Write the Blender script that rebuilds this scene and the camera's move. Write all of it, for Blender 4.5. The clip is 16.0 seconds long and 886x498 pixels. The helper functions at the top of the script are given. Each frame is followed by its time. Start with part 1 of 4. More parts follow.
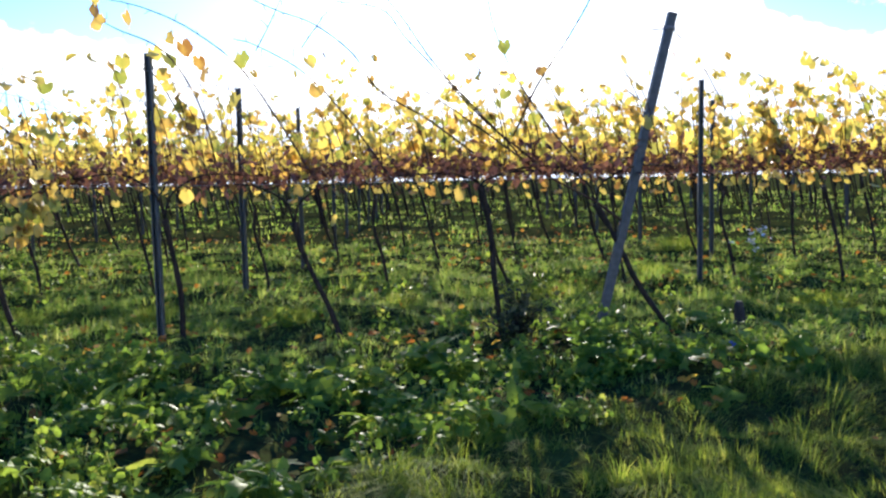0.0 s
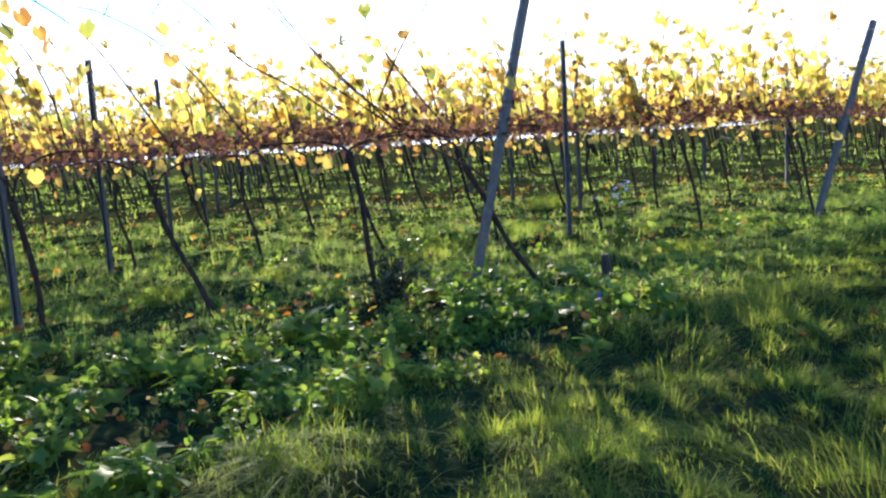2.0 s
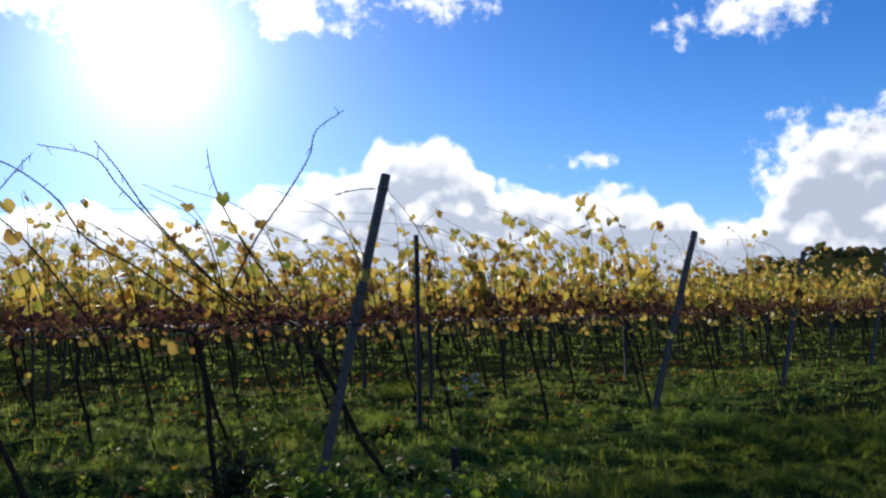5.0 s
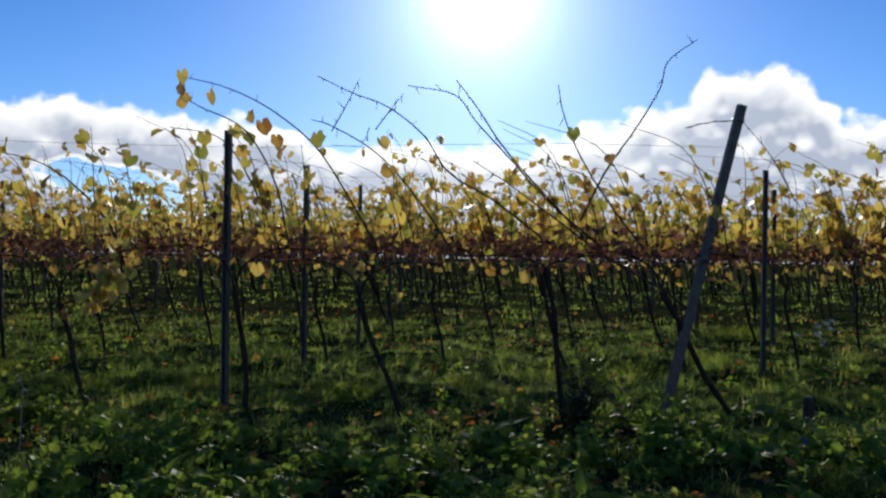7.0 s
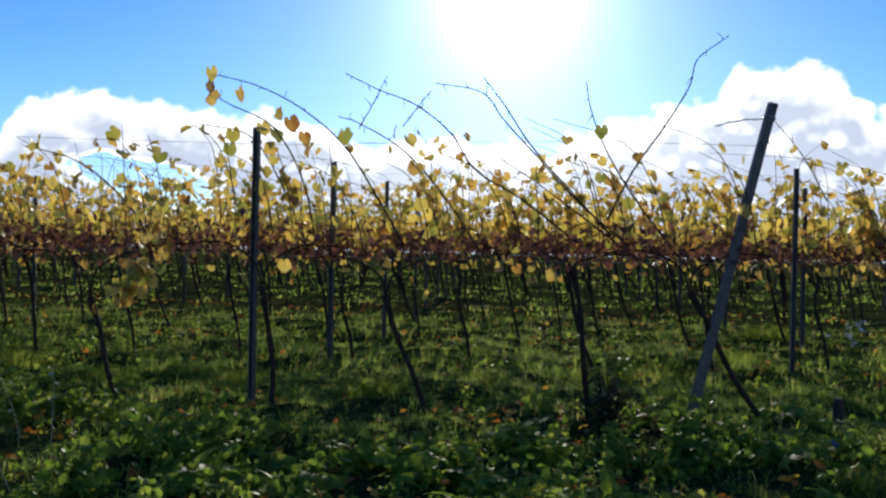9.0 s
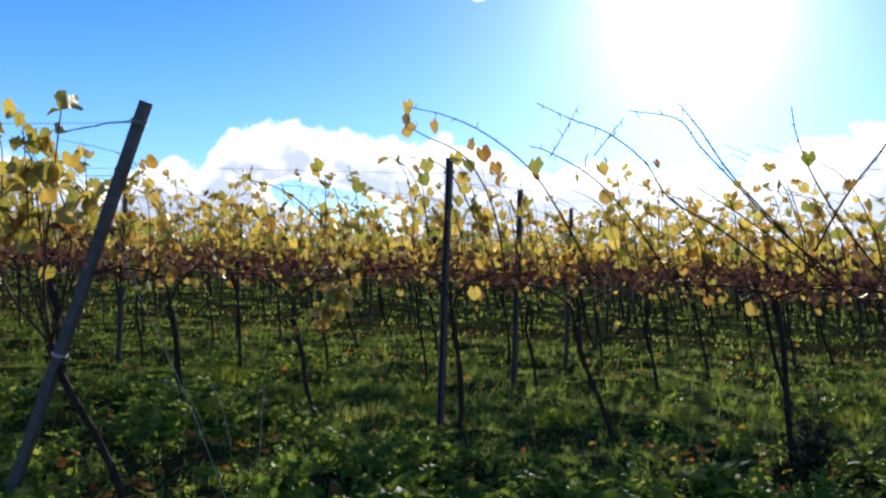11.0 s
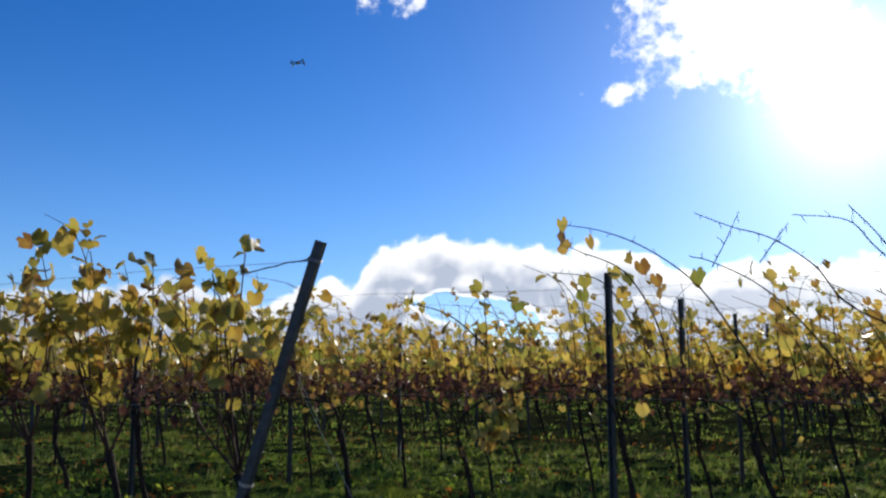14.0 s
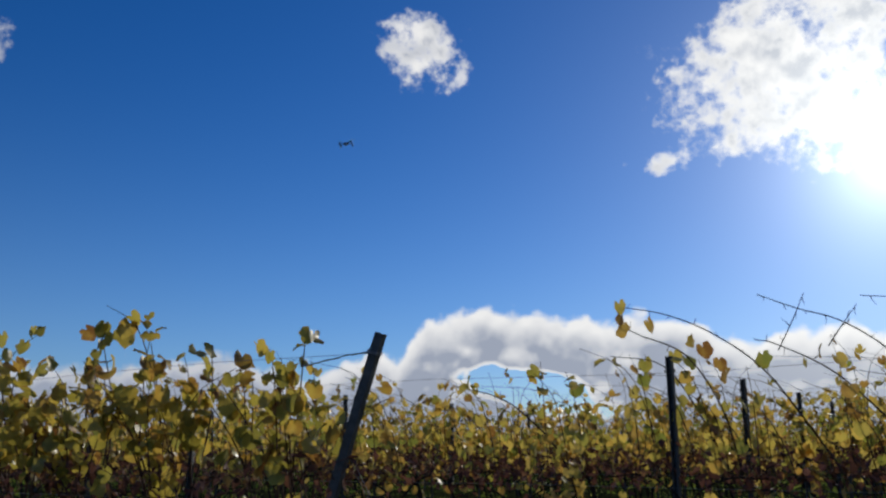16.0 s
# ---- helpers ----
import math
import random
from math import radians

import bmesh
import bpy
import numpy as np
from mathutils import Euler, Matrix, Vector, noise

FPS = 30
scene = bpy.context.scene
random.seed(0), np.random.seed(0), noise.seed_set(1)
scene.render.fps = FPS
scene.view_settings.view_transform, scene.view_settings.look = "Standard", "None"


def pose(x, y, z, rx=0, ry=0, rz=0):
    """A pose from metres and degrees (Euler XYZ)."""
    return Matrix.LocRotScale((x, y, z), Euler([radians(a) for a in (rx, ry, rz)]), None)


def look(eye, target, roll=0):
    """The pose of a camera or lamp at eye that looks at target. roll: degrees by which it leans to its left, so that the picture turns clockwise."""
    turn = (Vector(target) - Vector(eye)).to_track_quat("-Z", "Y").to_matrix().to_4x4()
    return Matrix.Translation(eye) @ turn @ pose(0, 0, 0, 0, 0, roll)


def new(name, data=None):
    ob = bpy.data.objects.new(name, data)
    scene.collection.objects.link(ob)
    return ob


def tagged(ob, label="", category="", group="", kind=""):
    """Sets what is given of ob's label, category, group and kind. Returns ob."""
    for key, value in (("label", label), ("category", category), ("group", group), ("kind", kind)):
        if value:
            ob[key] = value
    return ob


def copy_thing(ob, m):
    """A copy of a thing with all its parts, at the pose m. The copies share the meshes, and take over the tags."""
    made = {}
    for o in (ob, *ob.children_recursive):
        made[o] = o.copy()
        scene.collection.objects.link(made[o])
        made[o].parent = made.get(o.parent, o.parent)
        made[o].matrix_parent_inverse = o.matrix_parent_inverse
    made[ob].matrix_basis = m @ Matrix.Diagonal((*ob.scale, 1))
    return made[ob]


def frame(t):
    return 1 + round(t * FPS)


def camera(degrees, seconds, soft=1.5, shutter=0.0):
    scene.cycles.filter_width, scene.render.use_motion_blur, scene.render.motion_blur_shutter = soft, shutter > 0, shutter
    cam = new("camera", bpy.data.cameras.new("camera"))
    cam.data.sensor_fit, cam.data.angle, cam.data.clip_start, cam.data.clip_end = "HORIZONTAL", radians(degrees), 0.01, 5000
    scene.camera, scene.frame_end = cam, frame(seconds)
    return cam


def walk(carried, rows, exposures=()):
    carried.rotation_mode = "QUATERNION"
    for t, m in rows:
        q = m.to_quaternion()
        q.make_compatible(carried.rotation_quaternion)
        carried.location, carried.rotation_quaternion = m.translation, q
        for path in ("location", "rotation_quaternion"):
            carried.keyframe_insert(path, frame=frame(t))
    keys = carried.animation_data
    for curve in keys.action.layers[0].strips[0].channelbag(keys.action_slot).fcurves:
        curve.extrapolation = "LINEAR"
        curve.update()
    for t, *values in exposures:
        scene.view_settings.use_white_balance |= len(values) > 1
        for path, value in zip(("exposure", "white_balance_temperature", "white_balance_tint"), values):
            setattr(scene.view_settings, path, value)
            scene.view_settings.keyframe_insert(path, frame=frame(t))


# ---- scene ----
cam = camera(55.0, 16.0, soft=2.4)
PATH = [
    (0, (-0.08, -0.28, 1.056), (-0.077, 1.712, 0.878), -1.1),
    (0.5, (-0.077, -0.273, 1.048), (0.008, 1.714, 0.841), -1.3),
    (1, (-0.067, -0.279, 1.044), (0.054, 1.704, 0.812), -2.2),
    (1.5, (-0.056, -0.276, 1.047), (0.09, 1.703, 0.805), -2.6),
    (2, (-0.03, -0.27, 1.043), (0.248, 1.693, 0.779), -3.3),
    (2.5, (-0.022, -0.267, 1.045), (0.392, 1.676, 0.81), -2.1),
    (3, (-0.023, -0.292, 1.058), (0.442, 1.649, 0.931), -2.4),
    (3.2, (-0.001, -0.316, 1.085), (0.501, 1.618, 0.994), -2.1),
    (5.3, (-0.046, -0.309, 1.091), (0.582, 1.584, 1.25), -1.3),
    (5.5, (-0.063, -0.315, 1.095), (0.492, 1.601, 1.232), -1.3),
    (6, (-0.099, -0.318, 1.091), (0.253, 1.65, 1.158), -1.1),
    (6.5, (-0.154, -0.307, 1.085), (-0.065, 1.691, 1.137), -0.6),
    (7, (-0.193, -0.319, 1.077), (-0.299, 1.679, 1.081), 0.9),
    (7.5, (-0.194, -0.308, 1.075), (-0.329, 1.687, 1.014), 1.1),
    (8, (-0.193, -0.311, 1.077), (-0.327, 1.682, 0.976), 1.5),
    (8.2, (-0.193, -0.314, 1.083), (-0.313, 1.68, 1.001), 1.2),
    (10.3, (-0.244, -0.321, 1.093), (-0.61, 1.644, 1.124), 1.6),
    (10.5, (-0.266, -0.317, 1.104), (-0.671, 1.641, 1.137), 1.7),
    (11, (-0.285, -0.341, 1.111), (-0.855, 1.576, 1.15), 2.1),
    (11.5, (-0.309, -0.367, 1.105), (-1.124, 1.459, 1.15), 1.7),
    (12, (-0.358, -0.407, 1.104), (-1.322, 1.345, 1.157), 0.5),
    (12.5, (-0.35, -0.426, 1.126), (-1.291, 1.334, 1.256), 1.7),
    (13, (-0.342, -0.426, 1.151), (-1.27, 1.333, 1.356), 0.1),
    (13.5, (-0.344, -0.419, 1.145), (-1.251, 1.348, 1.379), 0.3),
    (14, (-0.329, -0.422, 1.171), (-1.218, 1.346, 1.458), 0.1),
    (14.5, (-0.335, -0.44, 1.218), (-1.26, 1.289, 1.61), -0.9),
    (15, (-0.345, -0.475, 1.239), (-1.365, 1.188, 1.679), -0.3),
    (15.5, (-0.417, -0.43, 1.292), (-1.428, 1.232, 1.757), 0.7),
    (16, (-0.396, -0.442, 1.256), (-1.363, 1.249, 1.711), -0.2),
]
EXPOSURES = [(0, 1.35), (1.5, 1.5), (2.5, 2.06), (3, 2.12), (3.2, 2.0), (5.3, -0.4), (5.5, -0.45), (7, -0.42), (8.2, -0.15), (10.3, 0.2), (12, 0.26), (13, 0.12), (14, -0.26), (15, -0.75), (16, -0.88)]
walk(cam, [(t, look(eye, target, roll)) for t, eye, target, roll in PATH], EXPOSURES)

# ---- world, sun ----
SUN_AZ, SUN_EL = -0.6, 17.4


class S:
    """A node socket with arithmetic."""

    def __init__(self, tree, socket):
        self.tree, self.socket = tree, socket

    def op(self, kind, *others):
        node = self.tree.nodes.new("ShaderNodeMath")
        node.operation = kind
        for n, v in enumerate((self, *others)):
            if isinstance(v, S):
                self.tree.links.new(v.socket, node.inputs[n])
            else:
                node.inputs[n].default_value = v
        return S(self.tree, node.outputs[0])

    def __add__(self, o): return self.op("ADD", o)
    def __sub__(self, o): return self.op("SUBTRACT", o)
    def __mul__(self, o): return self.op("MULTIPLY", o)
    def __truediv__(self, o): return self.op("DIVIDE", o)
    def most(self, o): return self.op("MAXIMUM", o)
    def least(self, o): return self.op("MINIMUM", o)
    def sq(self): return self.op("MULTIPLY", self)

    def step(self, a, b):
        node = self.tree.nodes.new("ShaderNodeMapRange")
        node.interpolation_type = "SMOOTHSTEP"
        self.tree.links.new(self.socket, node.inputs[0])
        node.inputs[1].default_value, node.inputs[2].default_value = a, b
        return S(self.tree, node.outputs[0])


def blend(tree, factor, a, b, kind="MIX"):
    node = tree.nodes.new("ShaderNodeMix")
    node.data_type, node.blend_type = "RGBA", kind
    for socket, v in ((node.inputs[0], factor), (node.inputs[6], a), (node.inputs[7], b)):
        v = v.socket if isinstance(v, S) else v
        if isinstance(v, bpy.types.NodeSocket):
            tree.links.new(v, socket)
        elif isinstance(v, (int, float)):
            socket.default_value = v
        else:
            socket.default_value = (*v, 1)
    return node.outputs[2]


def noise_of(tree, vector, scale, detail=6.0, rough=0.6):
    node = tree.nodes.new("ShaderNodeTexNoise")
    node.inputs["Scale"].default_value, node.inputs["Detail"].default_value, node.inputs["Roughness"].default_value = scale, detail, rough
    tree.links.new(vector, node.inputs["Vector"])
    return S(tree, node.outputs[0])


world = bpy.data.worlds.new("sky")
scene.world = world
world.use_nodes = True
wt = world.node_tree
air = wt.nodes.new("ShaderNodeTexSky")
air.sky_type, air.sun_disc = "NISHITA", False
air.sun_elevation, air.sun_rotation = radians(SUN_EL), radians(SUN_AZ)
air.air_density, air.dust_density, air.ozone_density, air.altitude = 1.0, 0.15, 3.0, 100
SKY, CLOUD, GLOW = 0.124, 1.5, 1.0
direction = wt.nodes.new("ShaderNodeTexCoord").outputs["Generated"]
split = wt.nodes.new("ShaderNodeSeparateXYZ")
wt.links.new(direction, split.inputs[0])
dx, dy, dz = (S(wt, o) for o in split.outputs)
azim = dx.op("ARCTAN2", dy) * 57.2958
elev = dz.op("ARCSINE") * 57.2958


def lumps(way):
    """Billowing cloud noise in a direction: broad puffs, fine curls and round heads."""
    broad = (noise_of(wt, way, 7.0, 5.0, 0.5) - 0.5) * 2.0
    small = (noise_of(wt, way, 30.0, 7.0, 0.6) - 0.5) * 2.0
    cells = wt.nodes.new("ShaderNodeTexVoronoi")
    cells.feature, cells.inputs["Scale"].default_value, cells.inputs["Smoothness"].default_value = "SMOOTH_F1", 26.0, 0.55
    cells.inputs["Detail"].default_value, cells.inputs["Roughness"].default_value = 1.6, 0.45
    wt.links.new(way, cells.inputs["Vector"])
    heads = (S(wt, cells.outputs["Distance"]) - 0.42) * -2.0
    return broad, small, heads


puff, fine, billow = lumps(direction)
rough = puff * 0.6 + fine * 0.62 + billow * 0.62
tatter = (noise_of(wt, direction, 13.0, 5.0, 0.55) - 0.5) * 2.6 + (noise_of(wt, direction, 44.0, 7.0, 0.6) - 0.5) * 2.4
higher = wt.nodes.new("ShaderNodeVectorMath")
higher.inputs[1].default_value = (0, 0, 0.012)
wt.links.new(direction, higher.inputs[0])
puff_up, fine_up, billow_up = lumps(higher.outputs[0])
relief = (puff - puff_up) * 1.2 + (fine - fine_up) * 0.25 + (billow - billow_up) * 0.9
# The top of the cumulus bank: azimuth, elevation in degrees.
BANK = [(-60, 5.1), (-50, 5.8), (-44, 6.7), (-41, 5.3), (-38.7, 4.8), (-36, 6.2), (-33, 6.8), (-31, 8.8), (-27.3, 9.4), (-22.7, 9.3), (-20, 8.5), (-17, 8.9), (-14, 8.4), (-10.5, 6.7), (-8.7, 7.1), (-1.5, 7.6),
        (1.6, 6.8), (5, 8.3), (9.4, 9.3), (13, 10.9), (15, 12.3), (18.3, 12.2), (20.5, 10.6), (22, 8.8), (25, 9.0), (29.5, 8.5), (34, 7.5), (35.5, 6.0), (39, 6.0), (41, 9.6), (43, 11.4), (60, 10.0)]
ramp = wt.nodes.new("ShaderNodeValToRGB")
wt.links.new(((azim + 60.0) / 120.0).socket, ramp.inputs[0])
stops = ramp.color_ramp
while len(stops.elements) < len(BANK):
    stops.elements.new(0.5)
for stop, (a, e) in zip(stops.elements, BANK):
    stop.position, stop.color = (a + 60) / 120, (e / 20, e / 20, e / 20, 1)
top = S(wt, ramp.outputs[0]) * 20.0
bank = (top - elev) * 0.55 + rough * 0.75 + 0.12
loose = elev * 0.0 - 1.0
# Loose clouds above the bank: azimuth, elevation, half width, half height, weight.
for a, e, ra, re, k in [(-6.5, 22.8, 8.6, 6.2, 1.5), (-2, 27, 9, 5, 1.2), (-31, 26.6, 3.2, 2.5, 0.9), (-29.4, 25.0, 1.8, 1.3, 0.6), (-14.8, 18.2, 2.4, 0.9, 0.8), (9, 21.2, 6, 3.6, 1.0), (20, 20.8, 4, 1.9, 0.9),
                        (38.5, 18.8, 5.4, 2.6, 1.0), (28, 9.7, 2.5, 1.1, 0.8), (46, 9.0, 8, 3.4, 1.1), (-60, 24, 2.6, 1.8, 0.6), (70, 16, 16, 5, 0.6), (120, 25, 30, 9, 0.6), (-110, 22, 26, 8, 0.6), (170, 18, 40, 8, 0.7)]:
    loose = loose.most((((azim - a) / ra).sq() + ((elev - e) / re).sq()) * (-0.62 * k) + 0.62 * k + tatter * 0.95 - 0.08)
# A blue gap under the bank's arching end.
rise = elev + (azim + 23.6) * 0.2
bank = bank.least((((azim + 23.6) / 3.6).sq() + ((rise - 3.6) / 1.0).sq()) * 1.2 - 1.0 + rough * 2.0)
cover = bank.most(loose)
mask = bank.step(-0.06, 0.36).most(loose.step(-0.05, 0.7))
body = cover.step(0.25, 1.5)
near_sun = ((azim - SUN_AZ).sq() + (elev - SUN_EL).sq()).op("SQRT")
lit = near_sun.step(20.0, 4.0)
low = elev.step(5.0, 1.0)
shade = (body * 0.74 + (relief * -0.7 + puff * 0.35 - billow * 0.2) * (body * 0.7 + 0.3) + low * 0.3 + azim.step(-31.0, -45.0) * 0.45).op("MAXIMUM", 0.0).least(0.88)
white = blend(wt, shade, (1.28, 1.28, 1.28), (0.38, 0.45, 0.61))
white = blend(wt, lit * 0.3, white, (1.6, 1.57, 1.52))
blue = wt.nodes.new("ShaderNodeHueSaturation")
blue.inputs["Saturation"].default_value = 1.15
wt.links.new(blend(wt, 1.0, air.outputs[0], (0.79, 0.99, 1.5), "MULTIPLY"), blue.inputs["Color"])
scale_sky = wt.nodes.new("ShaderNodeVectorMath")
scale_sky.operation = "SCALE"
scale_sky.inputs[3].default_value = SKY
wt.links.new(blue.outputs[0], scale_sky.inputs[0])
scale_cloud = wt.nodes.new("ShaderNodeVectorMath")
scale_cloud.operation = "SCALE"
scale_cloud.inputs[3].default_value = CLOUD
wt.links.new(white, scale_cloud.inputs[0])
halo = ((near_sun / -2.9).op("EXPONENT") * 3.8 + (near_sun / -10.0).op("EXPONENT") * 0.5) * GLOW
scale_halo = wt.nodes.new("ShaderNodeVectorMath")
scale_halo.operation = "SCALE"
scale_halo.inputs[0].default_value = (0.90, 0.98, 0.97)
wt.links.new(halo.socket, scale_halo.inputs[3])
haze = ((elev / 13.0).sq() * -1.0).op("EXPONENT")
hazy = blend(wt, haze, scale_sky.outputs[0], (0.12, 0.18, 0.20), "ADD")
both = blend(wt, mask, hazy, scale_cloud.outputs[0])
whole = blend(wt, 1.0, both, scale_halo.outputs[0], "ADD")
wt.links.new(whole, wt.nodes["Background"].inputs[0])
wt.nodes["Background"].inputs[1].default_value = 0.8

sun_data = bpy.data.lights.new("sun", "SUN")
sun_data.energy, sun_data.angle, sun_data.color = 5.0, radians(0.5), (1.0, 0.93, 0.82)
sun = new("sun", sun_data)
sun.matrix_world = look((math.sin(radians(SUN_AZ)) * 50, math.cos(radians(SUN_AZ)) * 50, math.tan(radians(SUN_EL)) * 50), (0, 0, 0))

# ---- materials ----


def material(name, roughness=0.6, metallic=0.0):
    m = bpy.data.materials.new(name)
    m.use_nodes = True
    shader = m.node_tree.nodes["Principled BSDF"]
    shader.inputs["Roughness"].default_value, shader.inputs["Metallic"].default_value = roughness, metallic
    return m, m.node_tree, shader


def coords(tree, kind="Object"):
    return tree.nodes.new("ShaderNodeTexCoord").outputs[kind]


def ramp_of(tree, value, stops):
    node = tree.nodes.new("ShaderNodeValToRGB")
    tree.links.new(value.socket if isinstance(value, S) else value, node.inputs[0])
    ramp_stops = node.color_ramp
    while len(ramp_stops.elements) < len(stops):
        ramp_stops.elements.new(0.5)
    for e, (p, c) in zip(ramp_stops.elements, stops):
        e.position, e.color = p, (*c, 1)
    return node.outputs[0]


def bumped(tree, shader, height, strength=0.4, distance=0.01):
    node = tree.nodes.new("ShaderNodeBump")
    node.inputs["Strength"].default_value, node.inputs["Distance"].default_value = strength, distance
    tree.links.new(height.socket if isinstance(height, S) else height, node.inputs["Height"])
    tree.links.new(node.outputs[0], shader.inputs["Normal"])


def leafy(name, stops, by_object=False, thin=0.5, roughness=0.45, patch=9.0, spot=(0.12, 0.05, 0.02), spots=0.35, gloss=0.3):
    """A thin leaf: part of the light comes through it."""
    m, tree, shader = material(name, roughness)
    if by_object:
        luck = S(tree, tree.nodes.new("ShaderNodeObjectInfo").outputs["Random"])
    else:
        luck = S(tree, tree.nodes.new("ShaderNodeNewGeometry").outputs["Random Per Island"])
    where = coords(tree)
    mottle = noise_of(tree, where, patch * 6, 5, 0.7)
    colour = ramp_of(tree, luck + (noise_of(tree, where, patch * 0.12, 2) - 0.5) * 0.5, stops)
    colour = blend(tree, mottle.step(0.56, 0.75) * spots, colour, spot)
    tree.links.new(colour, shader.inputs["Base Color"])
    shader.inputs["Specular IOR Level"].default_value = gloss
    through_leaf = tree.nodes.new("ShaderNodeBsdfTranslucent")
    tree.links.new(blend(tree, 1.0, colour, (1.28, 1.22, 0.86), "MULTIPLY"), through_leaf.inputs[0])
    mix = tree.nodes.new("ShaderNodeMixShader")
    mix.inputs[0].default_value = thin
    tree.links.new(shader.outputs[0], mix.inputs[1])
    tree.links.new(through_leaf.outputs[0], mix.inputs[2])
    tree.links.new(mix.outputs[0], tree.nodes["Material Output"].inputs[0])
    return m


YELLOW = [(0.0, (0.24, 0.27, 0.06)), (0.25, (0.48, 0.41, 0.10)), (0.55, (0.61, 0.46, 0.125)), (0.82, (0.53, 0.35, 0.09)), (1.0, (0.24, 0.12, 0.04))]
vine_leaf_mat = leafy("vine_leaf", YELLOW, thin=0.5)
OCHRE = [(0.0, (0.22, 0.21, 0.05)), (0.35, (0.39, 0.34, 0.075)), (0.7, (0.50, 0.39, 0.09)), (0.9, (0.40, 0.25, 0.06)), (1.0, (0.18, 0.09, 0.035))]
ochre_leaf_mat = leafy("ochre_vine_leaf", OCHRE, by_object=True, thin=0.5, roughness=0.4, gloss=0.4)
vine_leaf_single_mat = leafy("vine_leaf_single", YELLOW, by_object=True, thin=0.4)
dry_leaf_mat = leafy("dry_leaf", [(0.0, (0.07, 0.034, 0.030)), (0.5, (0.13, 0.06, 0.054)), (0.9, (0.20, 0.095, 0.07)), (1.0, (0.44, 0.27, 0.08))], thin=0.3, roughness=0.8)
fallen_leaf_mat = leafy("fallen_leaf", [(0.0, (0.14, 0.05, 0.02)), (0.4, (0.34, 0.12, 0.03)), (0.75, (0.54, 0.25, 0.05)), (1.0, (0.62, 0.44, 0.08))], thin=0.35, roughness=0.8, gloss=0.08)
grass_mat = leafy("long_grass", [(0.0, (0.078, 0.13, 0.022)), (0.4, (0.145, 0.205, 0.030)), (0.8, (0.22, 0.265, 0.044)), (1.0, (0.30, 0.30, 0.08))], thin=0.58, roughness=0.7, patch=2.0, spots=0.0, gloss=0.05)
alley_mat = leafy("alley_grass", [(0.0, (0.095, 0.18, 0.040)), (0.4, (0.185, 0.285, 0.056)), (0.8, (0.285, 0.345, 0.076)), (1.0, (0.42, 0.41, 0.20))], thin=0.6, roughness=0.7, patch=2.0, spots=0.0, gloss=0.05)
weed_mat = leafy("broad_weed", [(0.0, (0.075, 0.135, 0.026)), (0.5, (0.135, 0.22, 0.036)), (0.85, (0.22, 0.30, 0.05)), (1.0, (0.33, 0.35, 0.08))], thin=0.56, roughness=0.5, patch=4.0, spots=0.25, gloss=0.08)
wood_far_mat = leafy("far_leaves", [(0.0, (0.06, 0.08, 0.03)), (0.5, (0.11, 0.11, 0.04)), (0.8, (0.20, 0.14, 0.04)), (1.0, (0.24, 0.12, 0.04))], thin=0.2, roughness=0.8, spots=0.0)

soil_mat, tree, shader = material("soil", 0.95)
p = coords(tree)
n_large, n_small = noise_of(tree, p, 0.5, 4), noise_of(tree, p, 14, 8, 0.7)
colour = ramp_of(tree, n_small, [(0.3, (0.016, 0.016, 0.008)), (0.5, (0.034, 0.036, 0.013)), (0.62, (0.05, 0.062, 0.018)), (0.72, (0.10, 0.06, 0.03))])
colour = blend(tree, n_large.step(0.45, 0.7) * 0.35, colour, (0.07, 0.11, 0.02))
tree.links.new(colour, shader.inputs["Base Color"])
shader.inputs["Specular IOR Level"].default_value = 0.0
bumped(tree, shader, n_small, 0.6, 0.04)

bark_mat, tree, shader = material("vine_bark", 0.9)
p = coords(tree)
squash = tree.nodes.new("ShaderNodeMapping")
squash.inputs["Scale"].default_value = (60, 60, 9)
tree.links.new(p, squash.inputs[0])
grain = noise_of(tree, squash.outputs[0], 1.0, 6, 0.7)
tree.links.new(ramp_of(tree, grain, [(0.3, (0.012, 0.009, 0.006)), (0.55, (0.035, 0.025, 0.018)), (0.75, (0.08, 0.06, 0.042))]), shader.inputs["Base Color"])
shader.inputs["Specular IOR Level"].default_value = 0.15
bumped(tree, shader, grain, 0.9, 0.012)

cane_mat, tree, shader = material("cane", 0.8)
shader.inputs["Specular IOR Level"].default_value = 0.15
p = coords(tree)
tree.links.new(ramp_of(tree, noise_of(tree, p, 8, 4), [(0.3, (0.04, 0.02, 0.013)), (0.6, (0.085, 0.045, 0.027)), (0.8, (0.14, 0.085, 0.052))]), shader.inputs["Base Color"])

steel_mat, tree, shader = material("galvanised_steel", 0.62, 0.1)
p = coords(tree)
spangle, rust = noise_of(tree, p, 30, 5), noise_of(tree, p, 4, 6, 0.7)
colour = ramp_of(tree, spangle, [(0.3, (0.042, 0.046, 0.044)), (0.7, (0.085, 0.09, 0.086))])
colour = blend(tree, rust.step(0.58, 0.75) * 0.5, colour, (0.13, 0.105, 0.08))
tree.links.new(colour, shader.inputs["Base Color"])
bumped(tree, shader, spangle, 0.2, 0.003)

